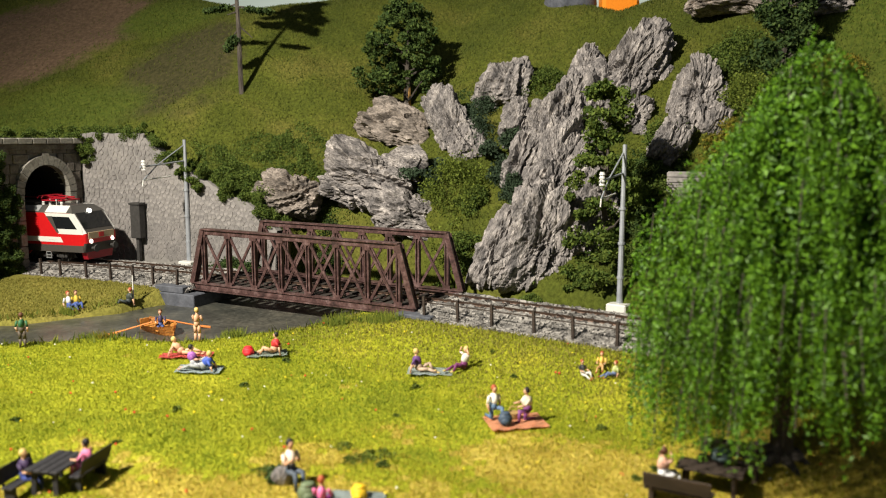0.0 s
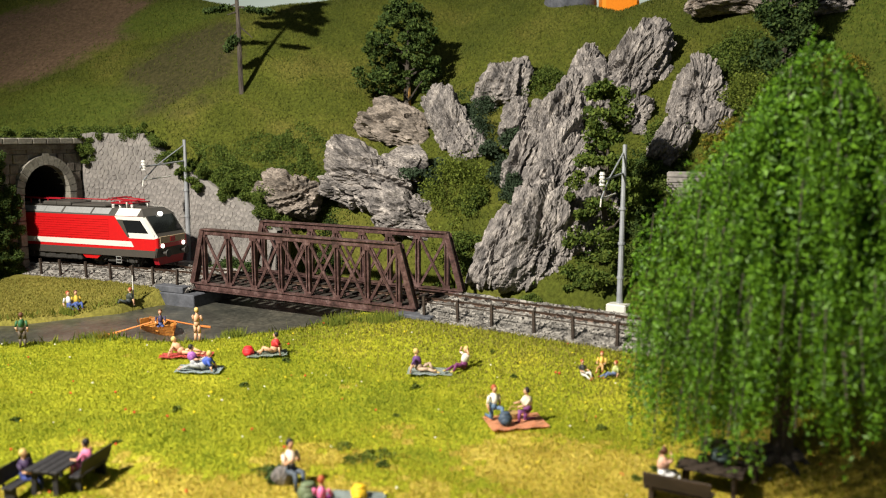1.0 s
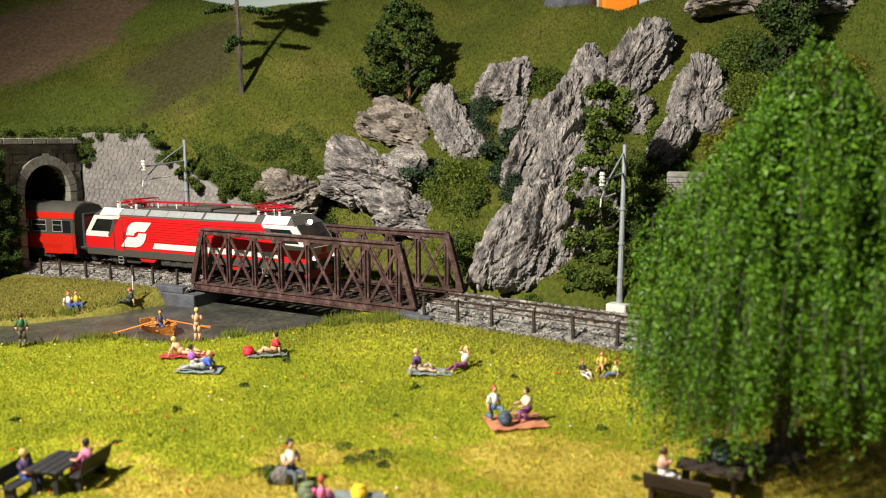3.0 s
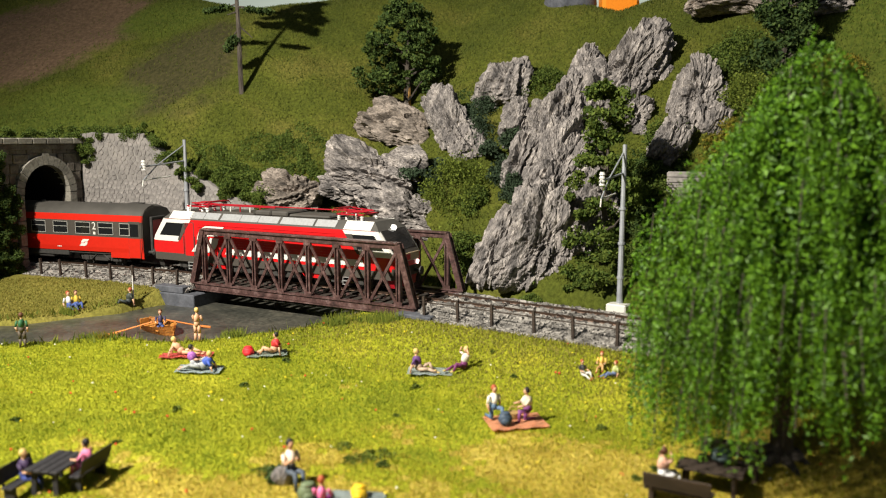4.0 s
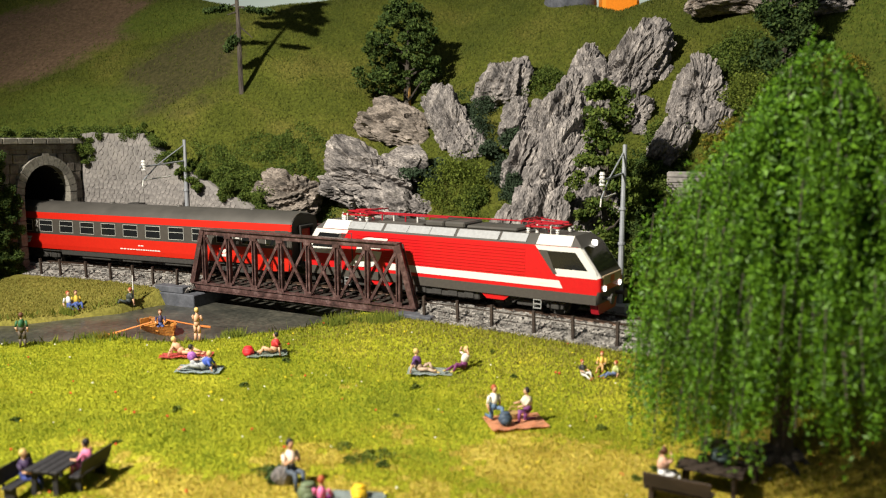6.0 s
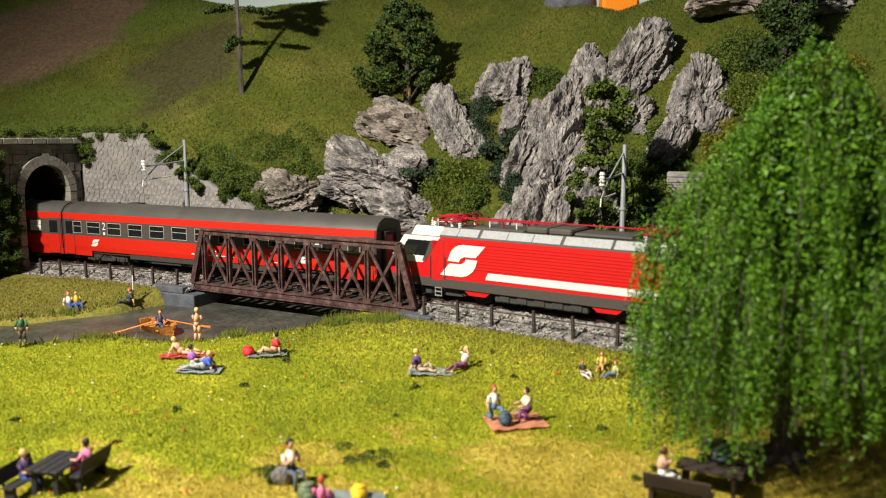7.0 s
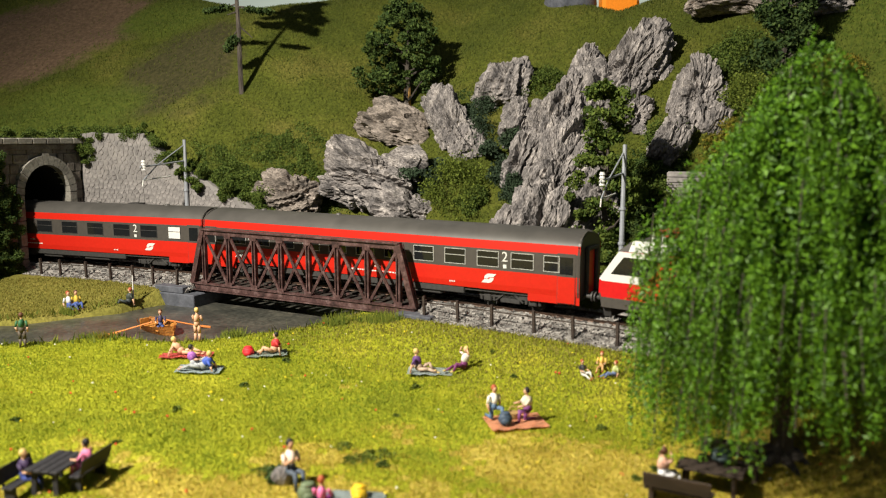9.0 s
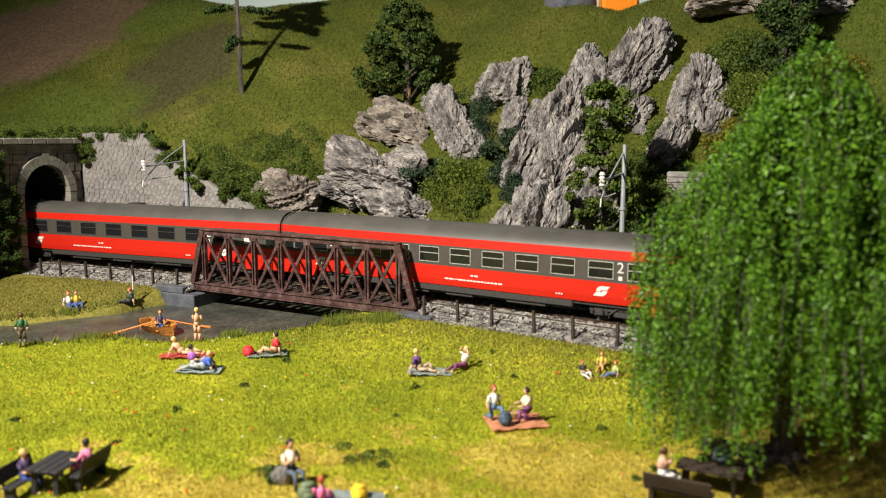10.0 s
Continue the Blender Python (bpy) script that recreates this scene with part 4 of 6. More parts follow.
    plate(c, "white_stripe", [(-3.05, 1.38), (7.35, 1.38), (7.15, 1.72), (-2.88, 1.72)], 1.47, M_WHITE, "white stripe")
    flag_logo(c, -4.45, 2.18, 1.58, 1.490)
    write_bars(c, 6.1, 1.55, 5, 1.486, 9, 0.10)
    for i in range(9):
        plate(c, "side_rib", rect(-5.3, 5.3, 1.82 + i * 0.15, 1.86 + i * 0.15), 1.468, M_RED, "", 0.03)
    # underframe, roof boxes, cables
    b = bmesh.new()
    box(b, -9.0, 9.0, -1.35, 1.35, 0.78, 0.95)
    box(b, -2.6, 2.6, -1.30, 1.30, 0.32, 0.85, 0.06)
    for k in range(5):
        box(b, -2.3 + k, -1.7 + k, -1.36, 1.36, 0.38, 0.75, 0.03)
    part("underframe", b, M_FRAME, c)
    for sx in (-1, 1):
        b = bmesh.new()
        prism(b, [(-0.9, 0.80), (0.9, 0.80), (0.5, 0.50), (-0.5, 0.50)], "y", -1.40, -1.30)
        for v in b.verts:
            v.co.x += sx * 3.6
        part("step_panel", b, M_RED, c)
    for sx in (-1, 1):
        b = bmesh.new()
        for k in range(3):
            box(b, sx * 6.0 - 0.22, sx * 6.0 + 0.22, -1.47, -1.36, 0.30 + k * 0.20, 0.34 + k * 0.20)
        for xx in (-0.2, 0.2):
            box(b, sx * 6.0 + xx - 0.02, sx * 6.0 + xx + 0.02, -1.45, -1.41, 0.28, 0.80)
        part("ladder", b, M_SILVER, c, "small bare-metal step ladder")
    for x0, x1, z in ((-1.0, 0.2, 4.0), (0.24, 1.5, 4.0), (1.6, 4.6, 3.88), (-4.2, -1.1, 3.80)):
        b = bmesh.new()
        box(b, x0, x1, -0.98, 0.98, 3.70, z, 0.08)
        part("roof_box", b, M_ROOF, c)
    for k in range(5):
        b = bmesh.new()
        rod(b, (-4.2 + k * 0.8, -0.5, 3.8), (-4.2 + k * 0.8, -0.5, 4.08), 0.045, seg=8)
        part("insulator", b, M_WHITE if k % 2 else M_PANTO, c)
    for k in range(8):
        b = bmesh.new()
        xx, yy = -7.0 + k * 0.42 if k < 5 else 3.4 + k * 0.35, (-0.55, 0.1, 0.55)[k % 3]
        for q in range(3):
            rod(b, (xx, yy, 3.72 + q * 0.10), (xx, yy, 3.79 + q * 0.10), 0.10, 0.06, seg=8)
        rod(b, (xx, yy, 4.0), (xx, yy, 4.10), 0.04, seg=6)
        part("insulator", b, (M_WHITE, M_PANTO, M_FRAME)[k % 3], c)
    b = bmesh.new()
    rod(b, (-5.2, -0.5, 4.13), (0.2, -0.5, 4.13), 0.035, seg=6)
    rod(b, (-5.2, 0.4, 4.10), (5.2, 0.4, 4.10), 0.035, seg=6)
    part("roof_cable", b, M_PANTO, c)
    for xx in (6.4, -6.4):
        b = bmesh.new()
        rod(b, (xx, -0.9, 3.72), (xx, -0.9, 4.0), 0.025, seg=6)
        rod(b, (xx, -0.9, 4.0), (xx, -0.9, 4.10), 0.05, 0.04, seg=8)
        part("horn", b, M_WHITE, c)
    # the body is 18.4 m over the buffers: all lengths above shrink alike
    for o in c.children:
        if o.name.startswith("bogie"):
            o.location.x *= 0.952
        else:
            for v in o.data.vertices:
                v.co.x, v.co.z = v.co.x * 0.952, v.co.z * 1.03
    return c


LOCO = build_loco()
COACHES = [build_coach("passenger_coach", "orange-red and umber-grey coach behind the locomotive", False), build_coach("passenger_coach", "orange-red and umber-grey second coach leaving the tunnel", True)]


def front(t):
    """Way of the locomotive's front buffers along the line at t seconds."""
    return 1.88 + 5.712 * t + 0.0126 * t * t - 0.55 * max(0.0, 1 - t / 2.5) ** 2


def on_line(s, pivot):
    """Pose of a vehicle whose middle is at s, carried by two pivots on the line."""
    a, c = Vector(tr(s - pivot, 0)), Vector(tr(s + pivot, 0))
    p, d = (a + c) / 2, c - a
    return kp(p.x, p.y, 0, 0, 0, math.degrees(math.atan2(d.y, d.x)))


def motions():
    times = [i * 0.25 for i in range(41)]
    walk(LOCO, [(t, on_line(front(t) - 9.2, 5.0)) for t in times])
    for k, c in enumerate(COACHES):
        walk(c, [(t, on_line(front(t) - 31.3 - 24.5 * k, 8.5)) for t in times])
    for w, r, x in WHEELS:
        rows = []
        for i in range(101):
            t = i * 0.1
            rows.append((t, Matrix.Translation((x * K, 0, r * K)) @ Matrix.Rotation((front(t) - front(0)) / r, 4, "Y")))
        walk(w, rows)


# ---- rocks
def cells(P, seed):
    """Jittered cells round points P: for each point the nearest two distances, three random numbers of its cell, and the way from the cell's seed."""
    base = np.floor(P)
    n = len(P)
    f1, f2, tag, off = np.full(n, 9.0), np.full(n, 9.0), np.zeros((n, 3)), np.zeros((n, 3))
    mix = np.array([[127.1, 311.7, 74.7], [269.5, 183.3, 246.1], [113.5, 271.9, 124.6]])
    for k in range(27):
        c = base + np.array([k % 3 - 1, k // 3 % 3 - 1, k // 9 - 1])
        h = np.sin(c @ mix.T + seed * 12.9898) * 43758.5453
        h -= np.floor(h)
        d = P - c - 0.15 - 0.7 * h
        r = np.sqrt((d * d).sum(1))
        near = r < f1
        f2 = np.where(near, f1, np.minimum(f2, r))
        f1 = np.where(near, r, f1)
        tag[near], off[near] = h[near], d[near]
    return f1, f2, tag, off


def turned(axis, degrees):
    return np.array(Matrix.Rotation(radians(degrees), 3, axis))


def rock(x, y, z, rx, ry, rz, tilt=0, strata=0, seed=0, material=None, label="weathered grey rock outcrop with tilted layers on the slope", rough=1.0, sub=5, lean=24, taper=0.15):
    """A jagged outcrop of broken plates. tilt: lean of the whole to the right; strata: lean of its layers from the vertical; lean: back against the slope."""
    b = bmesh.new()
    bmesh.ops.create_icosphere(b, subdivisions=sub, radius=1)
    n = np.array([v.co[:] for v in b.verts])
    k = (np.abs(n) ** 3.6).sum(1) ** (-1 / 3.6)
    P = n * k[:, None]
    P[:, 0] *= 1 - taper * P[:, 2]
    P = P * np.array([rx, ry, rz])
    turn = turned("X", -lean) @ turned("Y", tilt)
    P, n = P @ turn.T, n @ turn.T
    Q = P @ turned("Y", -strata).T
    o = seed * 3.7
    W = Q + 0.30 * np.stack([np.sin(Q[:, 2] * 0.9 + o) + 0.6 * np.sin(Q[:, 1] * 2.1 + o), np.sin(Q[:, 0] * 1.3 + o), np.sin(Q[:, 1] * 1.1 + 2 * o) + np.sin(Q[:, 0] * 1.7 + o)], 1)
    rmin = min(rx, ry, rz)
    d = 0.30 * rmin * np.sin(P[:, 0] * 0.9 + o) * np.sin(P[:, 2] * 0.8 + 2 * o)
    for size, amp, crack in (((1.05, 1.4, 2.6), min(0.62, 0.42 * rmin), 0.20), ((0.42, 0.75, 1.25), 0.27, 0.20), ((0.16, 0.32, 0.46), 0.12, 0.08)):
        f1, f2, tag, off = cells(W / np.array(size) + o, seed)
        slope = (tag[:, [1, 2, 0]] - 0.5) * np.array([1.9, 1.2, 1.2])
        d += amp * ((tag[:, 0] - 0.5) * 1.1 + (slope * off).sum(1)) - crack * np.clip(1 - (f2 - f1) * 9, 0, 1)
    out = P / (np.linalg.norm(P, axis=1)[:, None] + 1e-6) * 0.45 + n * 0.55
    P = P + out * (rough * d)[:, None]
    for v, c in zip(b.verts, P):
        v.co = c
    return solo("rock", b, material or M_ROCK, kp(x, y, z), label, "rock", "rock outcrops")


rock(-10.5, 55.6, 4.3, 2.2, 1.9, 1.55, 12, 62, 1, M_ROCKB, "low brownish boulder in the bushes above the bridge", 0.8, 5, 10, 0.0)
rock(-4.5, 55.2, 5.2, 3.7, 2.2, 2.5, 17, 112, 2, M_ROCKF, "broad layered grey rock behind the bridge", 1.0, 6, 28, 0.1)
rock(-2.2, 53.2, 3.1, 2.3, 1.8, 1.5, 14, 112, 23, M_ROCKF, "lower layered part of the broad rock", 0.9, 5, 15, 0.0)
rock(-3.3, 60.2, 8.8, 3.0, 1.7, 1.6, 26, 115, 3, M_ROCKB, "brownish overgrown rock below the broad-leaved tree", 0.9, 5, 35, 0.2)
rock(0.8, 57.0, 8.9, 1.35, 1.5, 3.5, -28, -32, 4, None, "slanting grey rock slab in the slope", 0.9, 6, 34, 0.1)
rock(4.8, 59.9, 12.1, 1.95, 1.5, 1.8, 8, 25, 5, None, "pale rock knob high in the grass", 0.9, 5, 30, 0.15)
rock(5.3, 55.7, 9.0, 1.2, 1.3, 2.3, 12, 20, 6, None, "narrow grey rock rib between bushes", 0.9, 5, 36, 0.1)
rock(5.2, 52.4, 6.6, 1.2, 1.3, 2.3, 16, 20, 21, None, "overgrown rock between the knob and the cliff", 0.9, 5, 34, 0.1)
rock(3.2, 46.5, 1.9, 1.0, 1.4, 2.7, 24, 24, 7, None, "tall slanting rock face beside the track", 0.85, 5, 16, 0.15)
rock(5.7, 45.6, 2.2, 2.2, 1.6, 3.1, 14, 18, 8, None, "fissured rock face at the foot of the cliff", 0.95, 6, 16, 0.1)
rock(7.2, 50.0, 6.0, 1.8, 1.7, 3.6, 16, 18, 9, None, "steep grey cliff rock with long fissures", 0.95, 6, 32, 0.1)
rock(8.3, 54.2, 9.6, 1.6, 1.7, 3.7, 15, 16, 10, None, "upper cliff rock with a narrow crest", 0.95, 6, 34, 0.2)
rock(10.2, 57.4, 12.9, 0.95, 1.2, 1.9, 10, 20, 24, None, "small rock peak beside the spire", 0.85, 5, 20, 0.35)
rock(10.9, 54.8, 10.9, 1.5, 1.5, 2.7, 20, 30, 11, None, "rock shoulder below the small peak", 0.9, 5, 34, 0.1)
rock(13.2, 55.6, 13.2, 1.65, 1.5, 3.5, 24, 42, 12, None, "highest rock spire with slanting layers", 0.95, 6, 22, 0.35)
rock(12.1, 51.8, 9.6, 1.4, 1.4, 1.6, 20, 30, 13, None, "rock below the spire, half hidden by a tree", 0.9, 5, 30, 0.1)
rock(16.0, 51.0, 10.8, 1.45, 1.5, 2.7, 8, 8, 14, None, "upright fissured rock tower", 0.9, 6, 22, 0.15)
rock(13.9, 48.7, 8.0, 0.85, 1.2, 1.8, 36, 34, 15, None, "slanting rock foot of the tower", 0.85, 5, 30, 0.1)
rock(16.7, 49.0, 9.2, 0.6, 0.9, 1.1, 24, 20, 25, None, "small rock leaning on the tower", 0.8, 5, 20, 0.1)
rock(21.0, 57.0, 17.7, 3.5, 1.8, 1.0, 2, 88, 16, M_ROCKB, "flat brown rock ledge at the crest", 0.9, 5, 10, 0.1)
rock(24.9, 53.8, 17.0, 1.5, 1.5, 0.9, 0, 85, 17, M_ROCKF, "grey rock ledge at the crest beside a shrub", 0.9, 5, 10, 0.1)
rock(9.2, 46.2, 3.4, 1.5, 1.4, 2.9, 10, 20, 18, None, "shaded rock behind the trackside tree", 0.9, 5, 24, 0.1)


# ---- foliage
def cloud(g, lumps, per, size):
    """Small leaf blades round lumps (x, y, z, rx, ry, rz): returns corners and faces."""
    out = []
    for (x, y, z, rx, ry, rz) in lumps:
        d = g.normal(size=(per, 3))
        d /= np.linalg.norm(d, axis=1)[:, None]
        r = g.random(per)[:, None] ** 0.45
        c = d * r * np.array([rx, ry, rz]) + np.array([x, y, z])
        u = g.normal(size=(per, 3))
        u /= np.linalg.norm(u, axis=1)[:, None]
        w = np.cross(u, g.normal(size=(per, 3)))
        w /= np.linalg.norm(w, axis=1)[:, None] + 1e-9
        s = (size * (0.5 + g.random(per)))[:, None]
        out.append(np.stack([c - u * s, c + w * s * 0.55, c + u * s, c - w * s * 0.55], 1))
    v = np.concatenate(out).reshape(-1, 3)
    return v, np.arange(len(v)).reshape(-1, 4)


def bush(x, y, r, material, label, seed, h=0.8, n=9, per=160, size=0.13, z=None, name="bush", ry=None):
    g = np.random.default_rng(seed)
    ry = ry or r
    lumps = []
    for i in range(n):
        a, q = g.random() * 6.283, g.random() ** 0.6
        lx, ly = x + math.cos(a) * q * r * 0.75, y + math.sin(a) * q * ry * 0.75
        zz = float(ground_z(lx, ly)) if z is None else z
        k = 0.28 + 0.28 * g.random()
        lumps.append((lx, ly, zz + (1 - q) * h * r * 0.7 + 0.1 * r, k * r, k * ry, k * r * h))
    v, f = cloud(g, lumps, per, size)
    return raw(name, v, f, material, label, "bush")


def foliage_strip(label, pts, material, seed, r=0.6, per=130, size=0.12, name="bush", cat="bush"):
    g = np.random.default_rng(seed)
    lumps = []
    for (x, y, z) in pts:
        for k in range(3):
            lumps.append((x + g.normal() * r * 0.4, y + g.normal() * r * 0.4, z + g.normal() * r * 0.35, r * g.uniform(0.4, 0.8), r * g.uniform(0.4, 0.8), r * g.uniform(0.35, 0.7)))
    v, f = cloud(g, lumps, per, size)
    return raw(name, v, f, material, label, cat)


def carpet(x, y, rx, ry, material, label, seed, n=9000, h=0.55, size=0.075, rz=0):
    """Low creeping shrubs: leaves in uneven mounds over an ellipse of the slope."""
    g = np.random.default_rng(seed)
    a, q = g.random(n) * 6.283, np.sqrt(g.random(n)) * (0.75 + 0.35 * g.random(n))
    q = q * (1 + 0.22 * np.sin(a * 3 + seed) + 0.14 * np.sin(a * 7 + 2 * seed))
    u, v = q * rx * np.cos(a), q * ry * np.sin(a)
    c, d = math.cos(radians(rz)), math.sin(radians(rz))
    X, Y = x + u * c - v * d, y + u * d + v * c
    mound = np.clip(0.45 + 0.55 * fbm(X, Y, 1.5, 3, seed * 1.3), 0, 1.4)
    ok = (st(X, Y)[1] > 4.3) & (g.random(n) < 0.25 + mound)
    X, Y, mound, q = X[ok], Y[ok], mound[ok], q[ok]
    Z = ground_z(X, Y) + h * mound * np.clip(1.15 - q, 0.15, 1) * (0.35 + 0.65 * np.sqrt(g.random(len(X))))
    C = np.stack([X, Y, Z], -1)
    m = len(C)
    e = g.normal(size=(m, 3))
    e /= np.linalg.norm(e, axis=1)[:, None]
    w = np.cross(e, g.normal(size=(m, 3)))
    w /= np.linalg.norm(w, axis=1)[:, None] + 1e-9
    s = (size * (0.5 + g.random(m)))[:, None]
    p = np.stack([C - e * s, C + w * s * 0.55, C + e * s, C - w * s * 0.55], 1).reshape(-1, 3)
    return raw("low_shrubs", p, np.arange(4 * m).reshape(-1, 4), material, label, "bush")


carpet(-11.0, 58.0, 3.4, 2.2, M_LEAFM, "low green creeping shrubs above the boulder", 501, 14000, 0.7)
carpet(-14.6, 55.4, 3.4, 1.6, M_LEAFM, "low green shrubs along the end of the wall", 502, 13000, 0.8, rz=-32)
carpet(-8.2, 54.9, 1.6, 1.5, M_LEAFM, "green shrubs between the two rocks", 503, 6000, 0.9)
carpet(-1.6, 61.5, 3.2, 1.2, M_LEAFT, "dark plants round the foot of the broad-leaved tree", 505, 6000, 0.5)
carpet(19.0, 52.0, 3.2, 2.6, M_LEAFM, "olive low shrubs on the upper slope", 506, 12000, 0.7)
carpet(17.4, 46.8, 1.9, 1.6, M_LEAFY, "yellowish low shrubs below the rock tower", 507, 10000, 0.8)
carpet(22.0, 50.0, 2.4, 3.0, M_LEAFT, "dark green low shrubs below the crest", 508, 9000, 0.7)
carpet(12.6, 47.0, 1.8, 2.4, M_LEAFT, "green shrubs in the gully beside the tower", 509, 9000, 0.8)


def hedge_above_wall():
    pts = []
    for i in range(40):
        s = -4.5 + i * 0.43
        top = float(np.interp(s, [-5, 1.2, 3.5, 7, 10.5, 12.5], [8.4, 8.3, 6.5, 5.2, 3.7, 2.2]))
        x, y = tr(s, 4.55 + 0.3 * math.sin(i))
        pts.append((x, y, top + 0.25 + 0.25 * math.sin(i * 2.1)))
    foliage_strip("dark green creeping shrubs along the top of the retaining wall", pts, M_LEAFM, 21, 0.62, 420, 0.055, "hedge")
    pts = []
    for s, l, z in ((-3.1, 3.2, 7.9), (-3.0, 3.3, 7.2), (-3.0, 3.4, 6.7), (-2.8, 3.7, 7.6), (-2.2, 4.0, 8.2), (-3.3, 2.9, 8.5), (-3.8, 1.6, 8.6), (4.6, 4.1, 6.0), (5.4, 4.1, 5.3), (6.0, 4.0, 4.9), (3.6, 4.1, 6.8), (7.9, 4.0, 4.4)):
        x, y = tr(s, l)
        pts.append((x, y, z))
    foliage_strip("trailing ivy hanging over the wall and portal", pts, M_LEAFM, 22, 0.5, 420, 0.055, "ivy", "climbing plant")
    pts = []
    for i in range(26):
        z = 8.3 - i * 0.36
        for l in (-5.2,) + ((-4.2,) if z < 7.2 else ()) + ((-3.4,) if z < 5.2 else ()):
            x, y = tr(-3.2 + 0.15 * math.sin(i * 1.9), l + 0.3 * math.sin(i * 1.3))
            pts.append((x, y, z))
    foliage_strip("dense dark ivy climbing the side of the tunnel portal", pts, M_LEAFT, 23, 0.6, 400, 0.062, "ivy", "climbing plant")
    pts = []
    for i in range(20):
        x, y = tr(-4.9 - 0.6 * (i % 3), -7 + i * 0.6)
        pts.append((x, y, 8.5 + 0.2 * math.sin(i)))
    foliage_strip("low shrubs on top of the tunnel portal", pts, M_LEAFM, 24, 0.5, 380, 0.055, "hedge")


hedge_above_wall()
BUSHES = [  # x, y, radius, material, label, height
    (-12.2, 54.0, 1.6, M_LEAFM, "green shrub at the end of the wall", 0.7),
    (-8.0, 54.3, 1.4, M_LEAFD, "dark green shrub between rocks", 0.8),
    (-14.5, 53.2, 1.5, M_LEAFD, "dark shrub at the wall's low end", 0.7),
    (0.6, 52.0, 2.5, M_LEAFG, "bright green round bush behind the bridge", 1.1), (-1.0, 54.5, 1.7, M_LEAFB, "blue-green shrub on the rock ledge", 0.5),
    (2.4, 56.0, 1.7, M_LEAFB, "blue-green shrub beside the rock rib", 1.2), (2.9, 58.6, 1.5, M_LEAFB, "blue-green shrub in a rock gully", 1.0),
    (1.9, 51.0, 1.3, M_LEAFM, "green shrub at the foot of the cliff", 0.9), (4.5, 50.4, 0.9, M_LEAFB, "small blue-green shrub in the cliff", 1.6),
    (7.2, 59.0, 1.6, M_LEAFM, "green shrub above the cliff", 0.7), (13.7, 48.7, 1.6, M_LEAFM, "green shrub between the rocks", 1.2),
    (17.0, 46.6, 2.0, M_LEAFY, "yellowish shrub below the rock tower", 0.6), (18.6, 49.6, 2.2, M_LEAFG, "yellow-green shrubs beside the rock tower", 0.7),
    (19.5, 53.0, 2.4, M_LEAFM, "olive shrubs high on the slope", 0.5), (12.2, 45.0, 1.7, M_LEAFM, "green shrub behind the mast", 1.0),
    (11.3, 43.6, 1.4, M_LEAFT, "dark shaded shrub by the trackside tree", 1.1), (10.2, 42.4, 1.0, M_LEAFM, "low green shrub beside the mast", 0.8),
    (7.5, 42.8, 1.0, M_LEAFM, "low green plants at the foot of the rocks", 0.5), (4.9, 43.4, 0.8, M_LEAFM, "low grass clump beside the track", 0.5),
    (15.6, 43.2, 2.2, M_LEAFM, "green shrub beside the plank wall", 0.6), (18.0, 43.5, 2.4, M_LEAFM, "green shrub behind the willow", 0.9),
    (22.5, 47.5, 2.4, M_LEAFY, "yellow-green shrubs on the upper slope", 0.6),
    (-9.0, 51.2, 2.0, M_LEAFD, "dark plants on the far river bank", 0.4), (-4.0, 50.6, 2.2, M_LEAFM, "green plants behind the bridge", 0.35), (-13.0, 51.8, 1.4, M_LEAFD, "dark shrub behind the bridge end", 0.6),
    (0.8, 47.6, 1.8, M_LEAFM, "green plants below the cliff", 0.5),
]
for i, (x, y, z, r, h) in enumerate(((3.9, 52.6, 5.4, 1.25, 1.3), (4.7, 53.6, 8.0, 0.9, 1.3), (3.1, 53.4, 7.2, 0.9, 1.0), (2.5, 53.0, 4.2, 0.9, 1.2), (-2.4, 53.2, 5.6, 1.5, 0.45))):
    bush(x, y, r, M_LEAFB, "blue-green shrub clinging to the rock", 160 + i, h, 12, 170, 0.10, z)
for i, (x, y, r, m, lb, h) in enumerate(BUSHES):
    bush(x, y, r, m, lb, 100 + i, h, n=max(12, int(13 * r)), per=260, size=0.072)


def limb(b, p, q, r0, r1, bend=0.12, seg=4, rng=random):
    p, q = Vector(p), Vector(q)
    last, d = p, q - p
    for i in range(1, seg + 1):
        t = i / seg
        n = p + d * t + Vector((rng.uniform(-1, 1), rng.uniform(-1, 1), rng.uniform(-1, 1))) * d.length * bend * (0.5 if i < seg else 0)
        rod(b, last, n, r0 + (r1 - r0) * (t - 1 / seg), r0 + (r1 - r0) * t, 7)
        last = n


